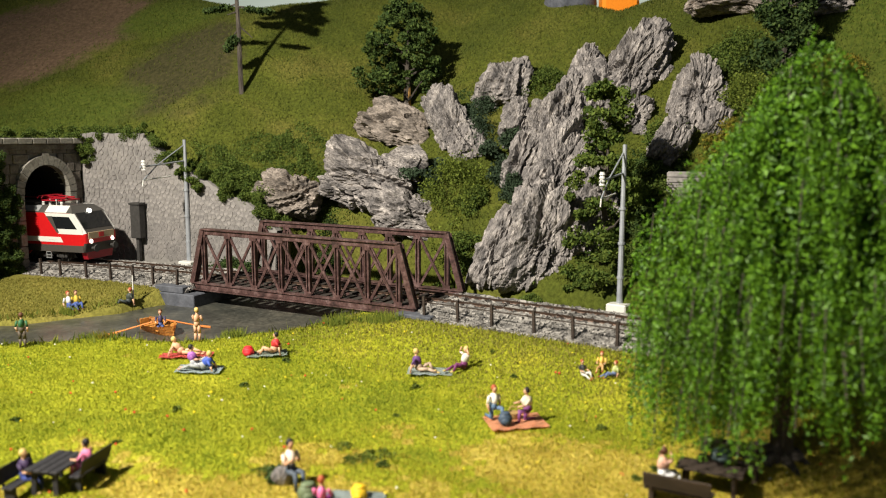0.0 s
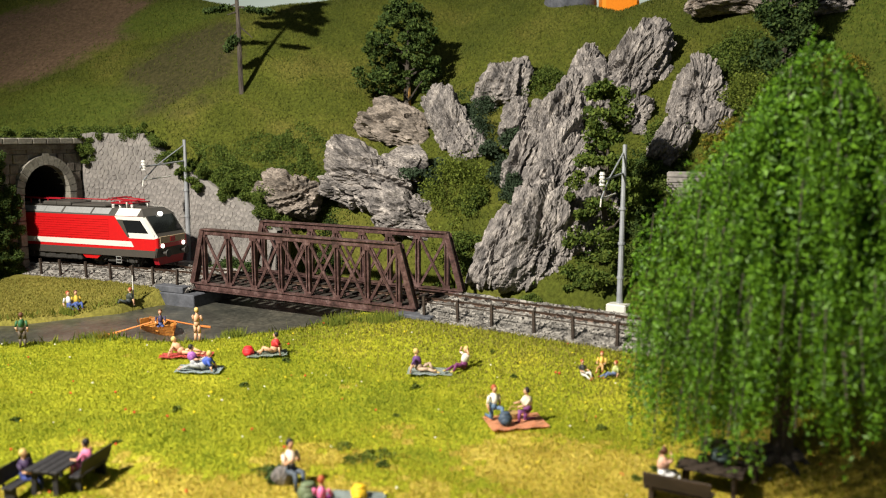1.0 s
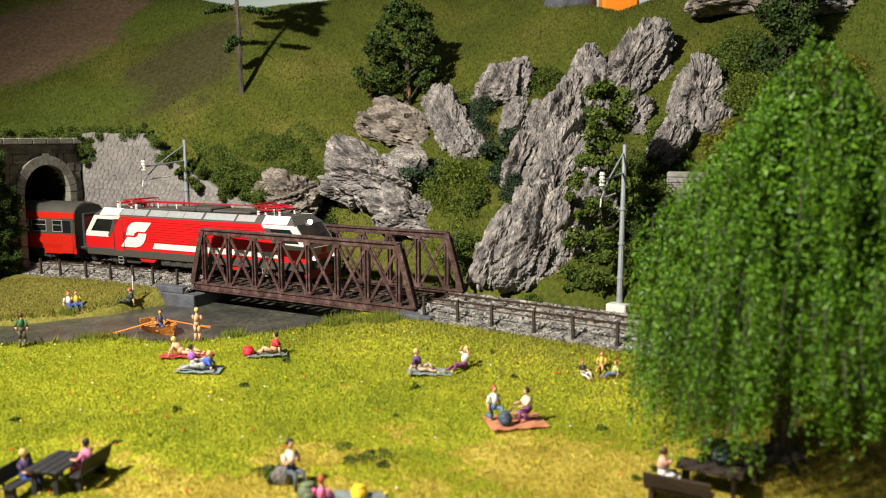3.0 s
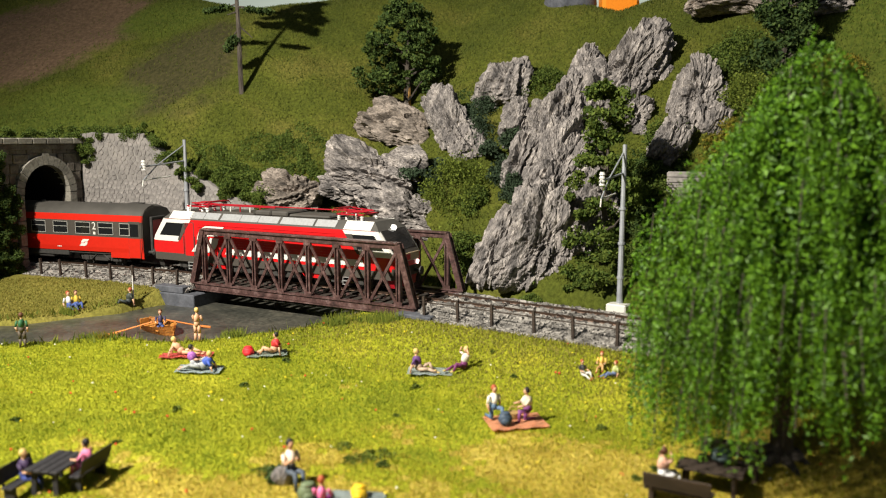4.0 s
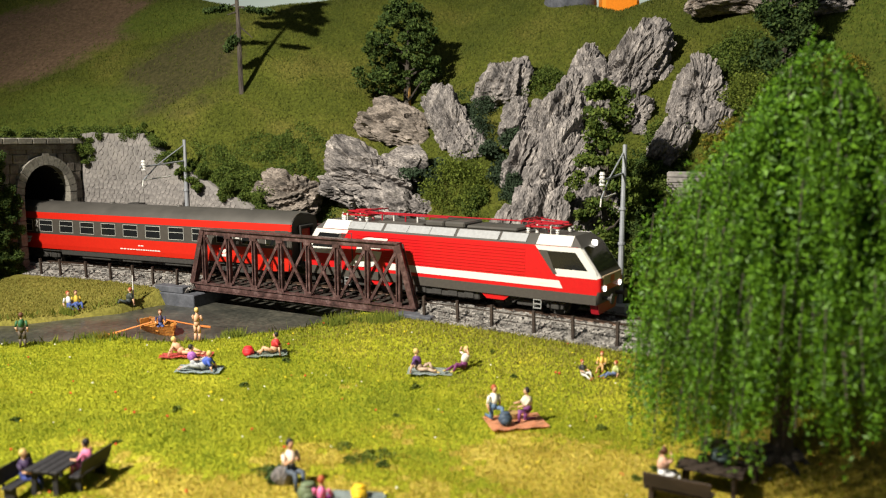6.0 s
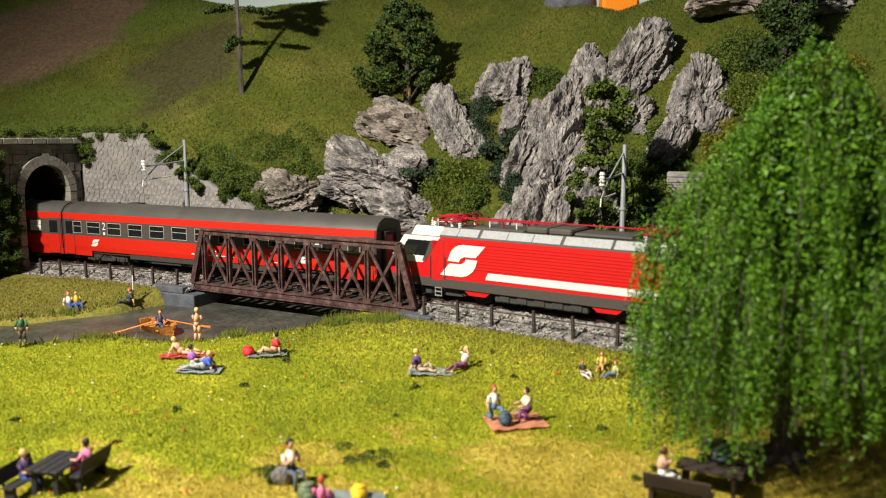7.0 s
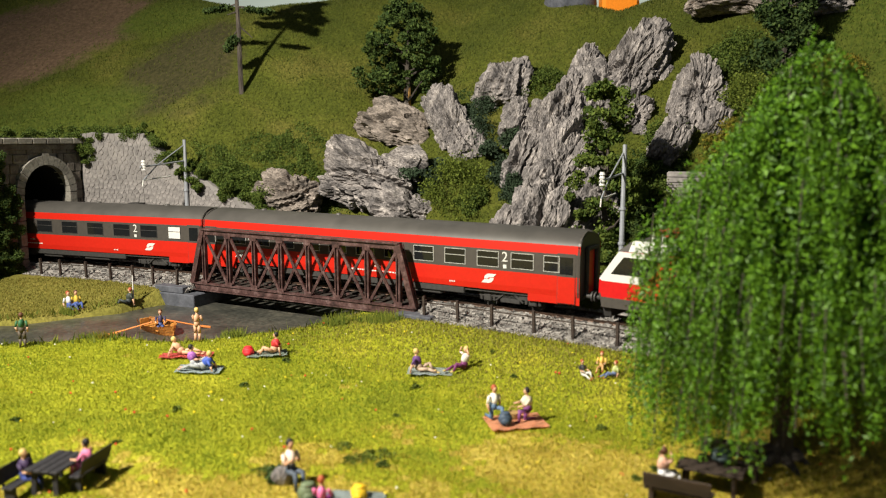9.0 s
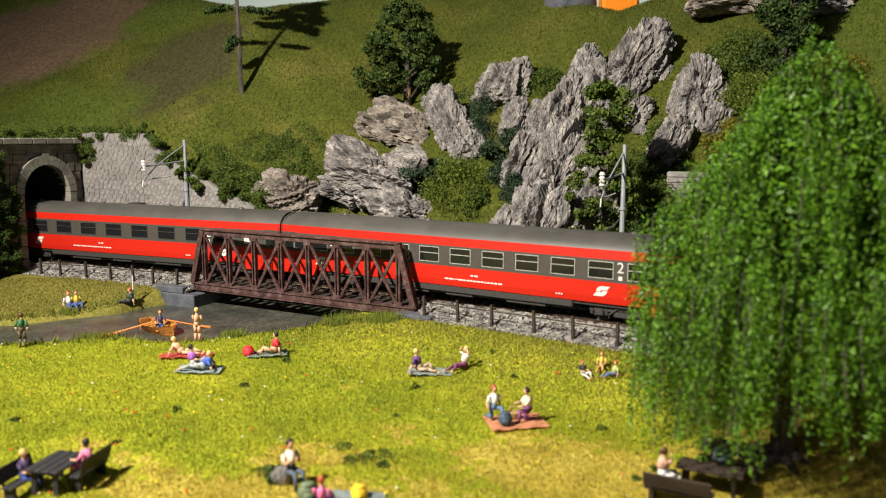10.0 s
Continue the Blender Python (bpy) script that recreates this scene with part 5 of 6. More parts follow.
def tree(x, y, z, h, label, seed, lumps, leaf, trunk_r, per=220, size=0.13, bark=None, limbs=14):
    rng = random.Random(seed)
    t = thing("tree", kp(x, y, z), label, "tree")
    b = bmesh.new()
    limb(b, (0, 0, -0.3), (0.1, 0, h * 0.85), trunk_r, trunk_r * 0.25, 0.03, 6, rng)
    part("trunk", b, M_BARK, t)
    if bark:
        b = bmesh.new()
        rod(b, (0, 0, -0.3), (0.02, 0, 1.7), trunk_r * 1.08, trunk_r * 0.95, 9)
        part("bare_stem", b, bark, t, "pale stripped lower stem")
    b = bmesh.new()
    for lx, ly, lz, rx, ry, rz in rng.sample(lumps, min(limbs, len(lumps))):
        limb(b, (0, 0, max(0.2, lz - 0.9 * math.hypot(lx, ly) * 0.6)), (lx, ly, lz), trunk_r * 0.4, trunk_r * 0.1, 0.08, 4, rng)
    part("branching", b, M_BARK, t)
    v, f = cloud(np.random.default_rng(seed), lumps, per, size)
    raw("crown", v, f, leaf, "", "", "", t)
    return t


def cone_lumps(seed, n, h0, h1, r0, r1, k0, k1, p=1.0):
    r = random.Random(seed)
    out = []
    for i in range(n):
        u = r.random()
        z = h0 + (h1 - h0) * u
        rr = (r0 + (r1 - r0) * u ** p) * math.sqrt(r.random())
        a = r.random() * 6.283
        k = r.uniform(k0, k1)
        out.append((rr * math.cos(a), rr * math.sin(a), z, k, k, k * 0.7))
    return out


tree(-2.8, 63.2, 10.6, 8.2, "bushy dark green broad-leaved tree with a pale stem on the hillside", 31,
     [(lx - 1.0 + 0.1 * lz, ly, lz, a, c, d) for lx, ly, lz, a, c, d in cone_lumps(31, 120, 1.3, 8.2, 3.9, 1.2, 0.32, 0.78, 1.4)], M_LEAFT, 0.28, 150, 0.13, M_BARKY)
tree(8.9, 43.4, -0.4, 12.2, "slender open deciduous tree growing in front of the rocks", 32, cone_lumps(32, 100, 1.4, 11.6, 2.6, 0.8, 0.32, 0.72, 1.2), M_LEAFM, 0.24, 150, 0.12)
tree(21.2, 50.4, 11.4, 7.6, "dark grey-green shrubby tree on the upper slope", 33, cone_lumps(33, 60, 0.5, 7.2, 2.2, 0.9, 0.5, 0.9), M_LEAFD, 0.22, 190, 0.13)


def pine(x, y, z):
    rng = random.Random(8)
    t = thing("tree", kp(x, y, z), "tall pine with a bare trunk and few drooping branches", "tree")
    b = bmesh.new()
    limb(b, (0, 0, -0.4), (-0.25, 0, 14.0), 0.21, 0.09, 0.004, 8, rng)
    part("trunk", b, M_BARK, t)
    lumps = []
    b = bmesh.new()
    spots = [(-1.1, 0, 3.5, 4.9), (-2.3, 0.2, 6.4, 6.8), (2.2, -0.2, 6.3, 6.6), (0.9, 0.3, 4.3, 5.2), (-0.8, -0.5, 5.9, 6.2)]
    for i in range(34):
        a, zz = rng.random() * 6.283, rng.uniform(8.6, 13.4)
        rr = (14.4 - zz) * 0.30 + 0.9
        spots.append((rr * math.cos(a), rr * math.sin(a), zz - 0.7, zz))
    for ex, ey, ez, sz in spots:
        limb(b, (-0.02 * sz, 0, sz), (ex, ey, ez), 0.07, 0.03, 0.05, 4, rng)
        for k in range(5 if sz != 5.2 and sz != 6.2 else 0):
            u = 0.4 + 0.15 * k
            lumps.append((ex * u + rng.uniform(-0.2, 0.2), ey * u + rng.uniform(-0.2, 0.2), sz + (ez - sz) * u - 0.1, 0.55 - 0.04 * k, 0.5, 0.24))
    part("branching", b, M_BARK, t)
    v, f = cloud(np.random.default_rng(9), lumps, 110, 0.13)
    raw("crown", v, f, M_LEAFD, "", "", "", t)


pine(-15.7, 62.8, 11.7)


# ---- willow
def willow(x, y, z):
    g = np.random.default_rng(77)
    rng = random.Random(77)
    t = thing("willow_tree", kp(x, y, z), "large weeping willow with bright green hanging strands", "tree")
    b = bmesh.new()
    limb(b, (0, 0, -0.3), (0.2, 0.1, 5.0), 0.40, 0.28, 0.03, 6, rng)
    for k in range(9):
        a = k * 0.7 + rng.uniform(-0.2, 0.2)
        limb(b, (0.1 * math.cos(a), 0.1 * math.sin(a), 0.35), (1.5 * math.cos(a), 1.5 * math.sin(a), -0.18), 0.26, 0.07, 0.12, 4, rng)
    part("trunk", b, M_BARK, t, "gnarled dark trunk with spreading roots")
    top = [(12.9, 0.35), (12.2, 1.1), (11.0, 1.9), (9.5, 3.0), (8.0, 4.1), (6.5, 4.7), (4.0, 5.0), (1.0, 5.1)]
    def rad(zz):
        return np.interp(zz, [p[0] for p in top][::-1], [p[1] for p in top][::-1])
    b = bmesh.new()
    heads = []
    for i in range(84):
        zz = rng.uniform(5.0, 12.6)
        a = rng.random() * 6.283
        r = float(rad(zz)) * rng.uniform(0.55, 0.95)
        ox = 0.5 * (zz / 12.9)
        e = (ox + r * math.cos(a), r * math.sin(a), zz)
        limb(b, (0.2, 0.1, max(2.5, zz * 0.62 - 0.3)), e, 0.14, 0.03, 0.06, 4, rng)
        heads.append(e)
    part("branching", b, M_BARK, t)
    # hanging strands, each a drooping line of small leaves
    starts, drops = [], []
    for i in range(2900):
        if rng.random() < 0.84:
            hx, hy, hz = rng.choice(heads)
            ox = 0.5 * (hz / 12.9)
            a = math.atan2(hy, hx - ox) + rng.gauss(0, 0.075)
            zz = hz + rng.gauss(0, 0.45)
            r = float(rad(zz)) * min(1.08, max(0.35, rng.gauss(0.94, 0.12)))
        else:
            zz = 12.9 - 7.6 * rng.random() ** 0.8
            a = rng.random() * 6.283
            r = float(rad(zz)) * rng.uniform(0.25, 1.0)
        ox = 0.5 * (zz / 12.9)
        starts.append((ox + r * math.cos(a), r * math.sin(a), zz, math.cos(a), math.sin(a)))
        low = 0.45 + 0.9 * max(0.0, -math.sin(a)) + 2.8 * max(0.0, math.cos(a + 0.3)) + 2.4 * rng.random() ** 1.6 + (0.9 if math.sin(a * 6 + 0.6) > 0.5 else 0)
        drops.append(max(0.8, min((zz - low), rng.uniform(2.2, 10.0))))
    P = []
    for (sx, sy, sz, ca, sa), d in zip(starts, drops):
        n = int(d / 0.062)
        u = (np.arange(n) + g.random(n)) / n
        out = 0.75 * (1 - np.exp(-2.2 * u)) * rng.uniform(0.2, 1.0)
        ph = rng.random() * 6.28
        X = sx + ca * out + 0.10 * np.sin(u * 7 + ph)
        Y = sy + sa * out + 0.10 * np.cos(u * 6 + ph)
        Z = sz + 0.25 * np.sin(np.minimum(u * 6, 1.57)) - d * u
        P.append(np.stack([X, Y, Z], -1))
    # dense cap of leaves on the dome
    m = 5500
    zz = 12.9 - 7.0 * g.random(m) ** 0.9
    a = g.random(m) * 6.283
    r = rad(zz) * np.sqrt(g.uniform(0.45, 1.1, m)) * (1 + 0.09 * np.sin(a * 5 + 1.0) + 0.06 * np.sin(a * 11 + zz))
    P.append(np.stack([0.5 * zz / 12.9 + r * np.cos(a), r * np.sin(a), zz + 0.2], -1))
    # mostly unseen larger inner leaves, added to block lamplight through the crown
    core = 9000
    zz = g.uniform(4.8, 11.5, core)
    a, r = g.random(core) * 6.283, rad(zz) * np.sqrt(g.uniform(0.02, 0.62, core))
    P.append(np.stack([0.5 * zz / 12.9 + r * np.cos(a), r * np.sin(a), zz], -1))
    P = np.concatenate(P)
    n = len(P)
    P = P + g.normal(size=(n, 3)) * 0.05
    u = g.normal(size=(n, 3)) * np.array([0.8, 0.8, 0.55]) + np.array([0, 0, -0.55])
    u /= np.linalg.norm(u, axis=1)[:, None]
    w = np.cross(u, g.normal(size=(n, 3)))
    w /= np.linalg.norm(w, axis=1)[:, None] + 1e-9
    s = (0.048 + 0.050 * g.random(n))[:, None]
    s[-core:] *= 2.4
    v = np.stack([P - u * s, P + w * s * 0.36, P + u * s, P - w * s * 0.36], 1).reshape(-1, 3)
    raw("crown", v, np.arange(4 * n).reshape(-1, 4), M_WILLOW, "bright green hanging foliage", "", "", t)
    b = bmesh.new()
    for (sx, sy, sz, ca, sa), d in list(zip(starts, drops))[::9]:
        q = Vector((sx + ca * 0.5, sy + sa * 0.5, sz - d * 0.9))
        rod(b, (sx, sy, sz), q, 0.022, 0.012, 4)
    part("strand", b, M_BARK, t)


willow(10.85, 24.4, -1.95)


# ---- track side: fence, masts, cabinet
def fence(svals, label):
    f = thing("fence", pose(0, 0, 0), label, "fence", "trackside fences")
    rng = random.Random(4)
    tops = []
    for s in svals:
        x, y = tr(s, -2.85)
        z = -0.58
        b = bmesh.new()
        lx = rng.uniform(-0.09, 0.09)
        bar(b, (0, 0, -0.4), (lx, 0, 1.12), 0.125, 0.125)
        o = part("post", b, M_POST, f)
        o.matrix_basis = kp(x, y, z, 0, 0, heading(s))
        tops.append(Vector((x, y, z)))
    for h in (0.82,):
        for a, c in zip(tops, tops[1:]):
            b = bmesh.new()
            bar(b, a + Vector((0, 0, h)), c + Vector((0, 0, h)), 0.035, 0.05)
            part("fence_rail", b, M_POST, f)


fence([-1.3, 0.4, 2.6, 4.7, 6.6, 8.2, 10.1], "dark wooden fence by the track at the tunnel end")
fence([27.6, 29.6, 31.5, 33.8, 35.8, 37.9, 40.0, 42.1, 44.2, 46.3], "dark wooden fence by the track along the meadow")


def mast(x, y, z, h, s, arm, label):
    m = thing("catenary_mast", kp(x, y, z, 0, 0, heading(s)), label, "railway mast", "catenary masts")
    b = bmesh.new()
    box(b, -0.55, 0.55, -0.55, 0.55, -0.4, 0.30, 0.06)
    part("footing", b, M_WHITE, m, "white concrete footing")
    b = bmesh.new()
    rod(b, (0, 0, 0.3), (0.03, 0, h), 0.17, 0.11, 10)
    for zz in (1.6, 3.4, 5.2):
        rod(b, (0, 0, zz), (0, 0, zz + 0.12), 0.19, 0.19, 10)
    part("pole", b, M_STEEL, m)
    b = bmesh.new()
    rod(b, (0, 0, h - 1.45), (0, -arm, h - 1.75), 0.055, seg=8)
    rod(b, (0, 0, h - 0.35), (0, -arm * 0.62, h - 1.62), 0.04, seg=8)
    rod(b, (0, -arm * 0.62, h - 1.62), (0, -arm * 0.95, h - 2.6), 0.04, seg=8)
    part("bracket", b, M_STEEL, m)
    b = bmesh.new()
    for k in range(4):
        rod(b, (0, -arm * 0.93, h - 1.95 + k * 0.17), (0, -arm * 0.93, h - 1.82 + k * 0.17), 0.16, 0.10, 10)
    part("insulator", b, M_WHITE, m, "white ribbed insulator")
    b = bmesh.new()
    rod(b, (0, -arm * 0.95, h - 2.6), (0, -arm * 0.35, h - 2.45), 0.045, seg=8)
    rod(b, (0, -arm * 0.95, h - 2.6), (0, -arm * 0.97, h - 3.0), 0.04, seg=8)
    part("registration_arm", b, M_WHITE, m)


mast(-17.9, 55.15, -0.55, 8.75, 5.0, 4.2, "grey steel catenary mast before the retaining wall")
mast(9.27, 40.73, -0.55, 8.55, 35.0, 2.9, "grey steel catenary mast on a white footing")

x, y = tr(1.0, 3.6)
b = bmesh.new()
box(b, -0.42, 0.42, -0.3, 0.3, 1.2, 3.6, 0.05)
box(b, -0.48, 0.48, -0.36, 0.36, 3.6, 3.75, 0.03)
box(b, -0.12, 0.12, -0.12, 0.12, -0.6, 1.2)
solo("signal_cabinet", b, M_FRAME, kp(x, y, 0, 0, 0, heading(1)), "dark trackside box on a post before the wall", "cabinet")

b = bmesh.new()
for k in range(7):
    box(b, -1.5, 1.5, -0.25 - 0.02 * (k % 2), 0.3, k * 0.30, k * 0.30 + 0.275, 0.03)
box(b, -1.45, 1.45, -0.15, 0.25, 0, 2.1)
solo("plank_wall", b, M_WALL, kp(14.1, 44.4, 4.35, 0, 0, -20), "small grey plank retaining wall in the slope", "retaining wall")

b = bmesh.new()
box(b, -1.5, 1.5, -1.0, 1.0, 0, 2.2, 0.25)
solo("container", b, plain("orange_plastic", (0.75, 0.22, 0.01)), kp(14.4, 67.0, 18.0), "orange box standing behind the crest", "container")
b = bmesh.new()
ball(b, (0, 0, 0.4), (2.2, 1.6, 1.9), 0, 3)
solo("rock", b, M_CONC, kp(10.6, 68.0, 18.9), "smooth grey boulder behind the crest", "rock", "rock outcrops")

# pale painted backdrop behind the layout
b = bmesh.new()
box(b, -90, 90, 0, 1, -3, 60)
solo("backdrop", b, plain("backdrop_paint", (0.62, 0.74, 0.72), 0.9, var=0.03, scale=0.05), kp(0, 101, 0), "pale blue-green painted backdrop board", "backdrop", kind="structure")


# ---- small figurines, plain painted shapes of one mesh each
SKIN = plain("figurine_skin", (0.62, 0.36, 0.22), 0.6, var=0.06)
PAINT = {}


def paint(r, g, b):
    key = (r, g, b)
    if key not in PAINT:
        PAINT[key] = plain("figurine_paint", key, 0.6, var=0.15, scale=5)
    return PAINT[key]


BLACK, BROWN, BLOND, GINGER, GREY_HAIR = (0.015, 0.012, 0.012), (0.10, 0.04, 0.02), (0.62, 0.45, 0.16), (0.35, 0.08, 0.03), (0.5, 0.48, 0.45)


def figurine(kind, x, y, rz, hair, top, legs, label, z=None, arm="down", scale=1.0):
    """kind: stand, sit (on the ground), seat (on a bench, hips at 0.48), lie, kneel. It looks along its x axis."""
    b = bmesh.new()
    hip = {"stand": 0.86, "sit": 0.16, "seat": 0.52, "lie": 0.16, "kneel": 0.42}[kind]
    lean = {"stand": 0.02, "sit": -0.16, "seat": -0.03, "lie": -0.42, "kneel": 0.05}[kind]
    rise = 0.54 if kind != "lie" else 0.36
    sh = Vector((lean, 0, hip + rise))
    # torso in two tapered lumps
    m = (sh - Vector((0, 0, hip))).to_track_quat("Z", "Y").to_matrix().to_4x4()
    ball(b, (lean * 0.25, 0, hip + rise * 0.18), (0.15, 0.19, 0.20), 2, 2, m)
    ball(b, (lean * 0.72, 0, hip + rise * 0.68), (0.14, 0.22, 0.26), 1, 2, m)
    neck = sh + Vector((0.01, 0, 0.07))
    rod(b, sh, neck + Vector((0, 0, 0.06)), 0.055, seg=8)
    head = neck + Vector((0.02, 0, 0.17))
    ball(b, head, (0.115, 0.10, 0.14), 0)
    ball(b, head + Vector((-0.03, 0, 0.035)), (0.125, 0.118, 0.14), 3)
    for s in (-1, 1):
        h = Vector((0, s * 0.10, hip))
        if kind == "stand":
            k, f = h + Vector((0.03, s * 0.01, -0.42)), h + Vector((0.0, s * 0.02, -0.84))
        elif kind == "sit":
            k, f = h + Vector((0.44, s * 0.05, 0.22 if s > 0 else 0.04)), h + Vector((0.82 if s < 0 else 0.62, s * 0.06, -0.10))
        elif kind == "seat":
            k, f = h + Vector((0.44, s * 0.02, 0.03)), h + Vector((0.48, s * 0.03, -0.44))
        elif kind == "kneel":
            k, f = h + Vector((0.40, s * 0.06, 0.06)) if s > 0 else h + Vector((0.08, 0, -0.36)), h + (Vector((0.42, 0.06, -0.38)) if s > 0 else Vector((-0.36, 0, -0.36)))
        else:
            k, f = h + Vector((0.45, s * 0.03, 0.10 if s > 0 else -0.04)), h + Vector((0.88, s * 0.05, -0.08))
        rod(b, h, k, 0.095, 0.075, 8, 2)
        rod(b, k, f, 0.075, 0.05, 8, 2)
        ball(b, k, 0.077, 2, 1)
        ball(b, f + Vector((0.07, 0, 0.0)), (0.12, 0.05, 0.05), 3 if kind != "lie" else 0, 1)
        a = sh + Vector((0, s * 0.22, -0.06))
        if arm == "up":
            e, w = a + Vector((0.10, s * 0.16, 0.14)), a + Vector((0.12, s * 0.02, 0.36))
        elif arm == "fold":
            e, w = a + Vector((0.10, s * 0.03, -0.24)), a + Vector((0.24, -s * 0.14, -0.10))
        elif arm == "back":
            e, w = a + Vector((-0.14, s * 0.07, -0.22)), Vector((a.x - 0.20, a.y + s * 0.08, 0.05))
        elif arm == "forward":
            e, w = a + Vector((0.16, s * 0.03, -0.20)), a + Vector((0.42, 0, -0.22))
        else:
            e, w = a + Vector((-0.02, s * 0.06, -0.27)), a + Vector((0.05, s * 0.03, -0.52))
        rod(b, a, e, 0.062, 0.05, 8, 1)
        rod(b, e, w, 0.05, 0.036, 8, 0)
        ball(b, a, 0.068, 1, 1)
        ball(b, w, 0.045, 0, 1)
    scale *= 0.93
    bmesh.ops.scale(b, vec=(scale, scale, scale), verts=b.verts[:])
    z = float(ground_z(x, y)) if z is None else z
    return solo("figurine", b, [SKIN, paint(*top), paint(*legs), paint(*hair)], kp(x, y, z, 0, 0, rz), label, "figurine", "figurines on the meadow", smooth=True)


def gz(x, y):
    return float(ground_z(x, y))


def towel(x, y, lx, ly, rz, c, label, name="towel", cat="towel"):
    b = bmesh.new()
    n, m = 10, 6
    V = [[b.verts.new((lx * (i / n - 0.5), ly * (j / m - 0.5), 0.12 + 0.03 * math.sin(i * 1.9 + j) * math.cos(j * 1.3))) for j in range(m + 1)] for i in range(n + 1)]
    for i in range(n):
        for j in range(m):
            b.faces.new((V[i][j], V[i + 1][j], V[i + 1][j + 1], V[i][j + 1]))
    bmesh.ops.solidify(b, geom=b.faces[:], thickness=0.04)
    # lie along the slope of the meadow
    sl = math.degrees(math.atan2(gz(x, y + 0.5) - gz(x, y - 0.5), 1.0))
    return solo(name, b, paint(*c), kp(x, y, gz(x, y), 0, 0, 0) @ pose(0, 0, 0, sl, 0, 0) @ pose(0, 0, 0, 0, 0, rz), label, cat, "towels and blankets")


def sack(x, y, r, h, c, label, name="backpack", rz=0, z=None):
    b = bmesh.new()
    ball(b, (0, 0, h * 0.45), (r, r * 0.75, h * 0.5), 0, 3)
    for v in b.verts:
        v.co.z = max(0, v.co.z)
    ball(b, (0, -r * 0.62, h * 0.35), (r * 0.62, r * 0.3, h * 0.25), 0, 2)
    ball(b, (0, 0, h * 0.86), (r * 0.72, r * 0.6, h * 0.12), 0, 2)
    for s in (-1, 1):
        rod(b, (s * r * 0.45, r * 0.66, h * 0.8), (s * r * 0.5, r * 0.8, h * 0.2), 0.03, seg=6)
    solo(name, b, paint(*c), kp(x, y, gz(x, y) if z is None else z, 0, 0, rz), label, "bag", smooth=True)


# bathers and picnickers: skin-coloured limbs where the paint shows none
FLESH = (0.62, 0.36, 0.22)
figurine("stand", -19.6, 35.9, 95, BROWN, (0.03, 0.12, 0.05), (0.10, 0.08, 0.06), "standing figurine in a green top at the river bank")
figurine("stand", -11.85, 37.2, 80, BLOND, FLESH, FLESH, "standing blonde figurine in swimwear at the water's edge", arm="fold")
towel(-11.55, 34.6, 2.3, 0.85, 5, (0.62, 0.12, 0.10), "pinkish-red bath towel spread on the grass")
figurine("lie", -11.7, 34.6, 5, BLOND, FLESH, FLESH, "sunbathing figurine lying on a red towel", z=gz(-11.7, 34.6) + 0.12, arm="back")
towel(-10.45, 32.9, 1.95, 0.8, -3, (0.35, 0.42, 0.42), "grey-green towel spread on the grass")
figurine("lie", -10.35, 32.75, 178, BLOND, (0.05, 0.10, 0.45), (0.33, 0.35, 0.36), "reclining figurine in blue on a towel", z=gz(-10.4, 32.8) + 0.12, arm="back")
figurine("sit", -10.7, 33.1, 10, BLACK, (0.35, 0.12, 0.42), (0.42, 0.44, 0.46), "sitting figurine in purple beside another", z=gz(-10.7, 33.1) + 0.1, arm="forward")
towel(-8.0, 34.9, 1.8, 0.8, 12, (0.30, 0.36, 0.30), "dull green towel spread on the grass")
figurine("sit", -7.7, 34.9, 185, BLACK, (0.50, 0.03, 0.03), FLESH, "sitting dark-haired figurine in a red swimsuit", z=gz(-7.7, 34.9) + 0.1, arm="back")
sack(-8.8, 34.75, 0.27, 0.5, (0.60, 0.02, 0.03), "round red beach bag on the grass", "beach_bag")
towel(-0.55, 32.4, 1.9, 0.8, -4, (0.36, 0.42, 0.40), "pale grey-green towel spread on the grass")
figurine("sit", -1.0, 32.4, -8, BLOND, (0.10, 0.04, 0.16), (0.45, 0.33, 0.24), "reclining figurine in a purple shirt on a towel", z=gz(-1, 32.4) + 0.12, arm="back")
figurine("sit", 0.86, 32.4, -150, BLOND, (0.72, 0.66, 0.60), (0.16, 0.03, 0.12), "sitting figurine in a white top shading its eyes", arm="up")
figurine("sit", 5.63, 30.7, -60, GINGER, (0.03, 0.03, 0.03), (0.6, 0.58, 0.52), "small child figurine in a black top on the grass", scale=0.68, arm="forward")
figurine("sit", 6.4, 31.0, -110, GINGER, (0.75, 0.48, 0.10), (0.5, 0.3, 0.12), "small child figurine in a yellow top on the grass", scale=0.72, arm="forward")
figurine("sit", 6.75, 30.3, 190, GINGER, (0.45, 0.50, 0.20), (0.12, 0.16, 0.30), "small child figurine in a light green top on the grass", scale=0.68, arm="down")
towel(2.6, 27.2, 2.1, 1.4, 12, (0.75, 0.36, 0.20), "orange picnic blanket spread on the grass", "picnic_blanket", "blanket")
figurine("kneel", 1.8, 27.4, -60, GINGER, (0.72, 0.70, 0.64), (0.10, 0.17, 0.28), "kneeling figurine in a white top and jeans on the blanket", z=gz(1.8, 27.4) + 0.12, arm="down")
figurine("kneel", 3.05, 27.3, 195, BLACK, (0.66, 0.58, 0.46), (0.20, 0.06, 0.20), "kneeling dark-haired figurine in a white top on the blanket", z=gz(3.05, 27.3) + 0.1, arm="forward")
sack(2.2, 26.8, 0.25, 0.52, (0.045, 0.07, 0.11), "dark blue backpack on the picnic blanket", z=gz(2.2, 26.8) + 0.12)
b = bmesh.new()
rod(b, (0, 0, 0), (0, 0, 0.22), 0.17, 0.22, 14)
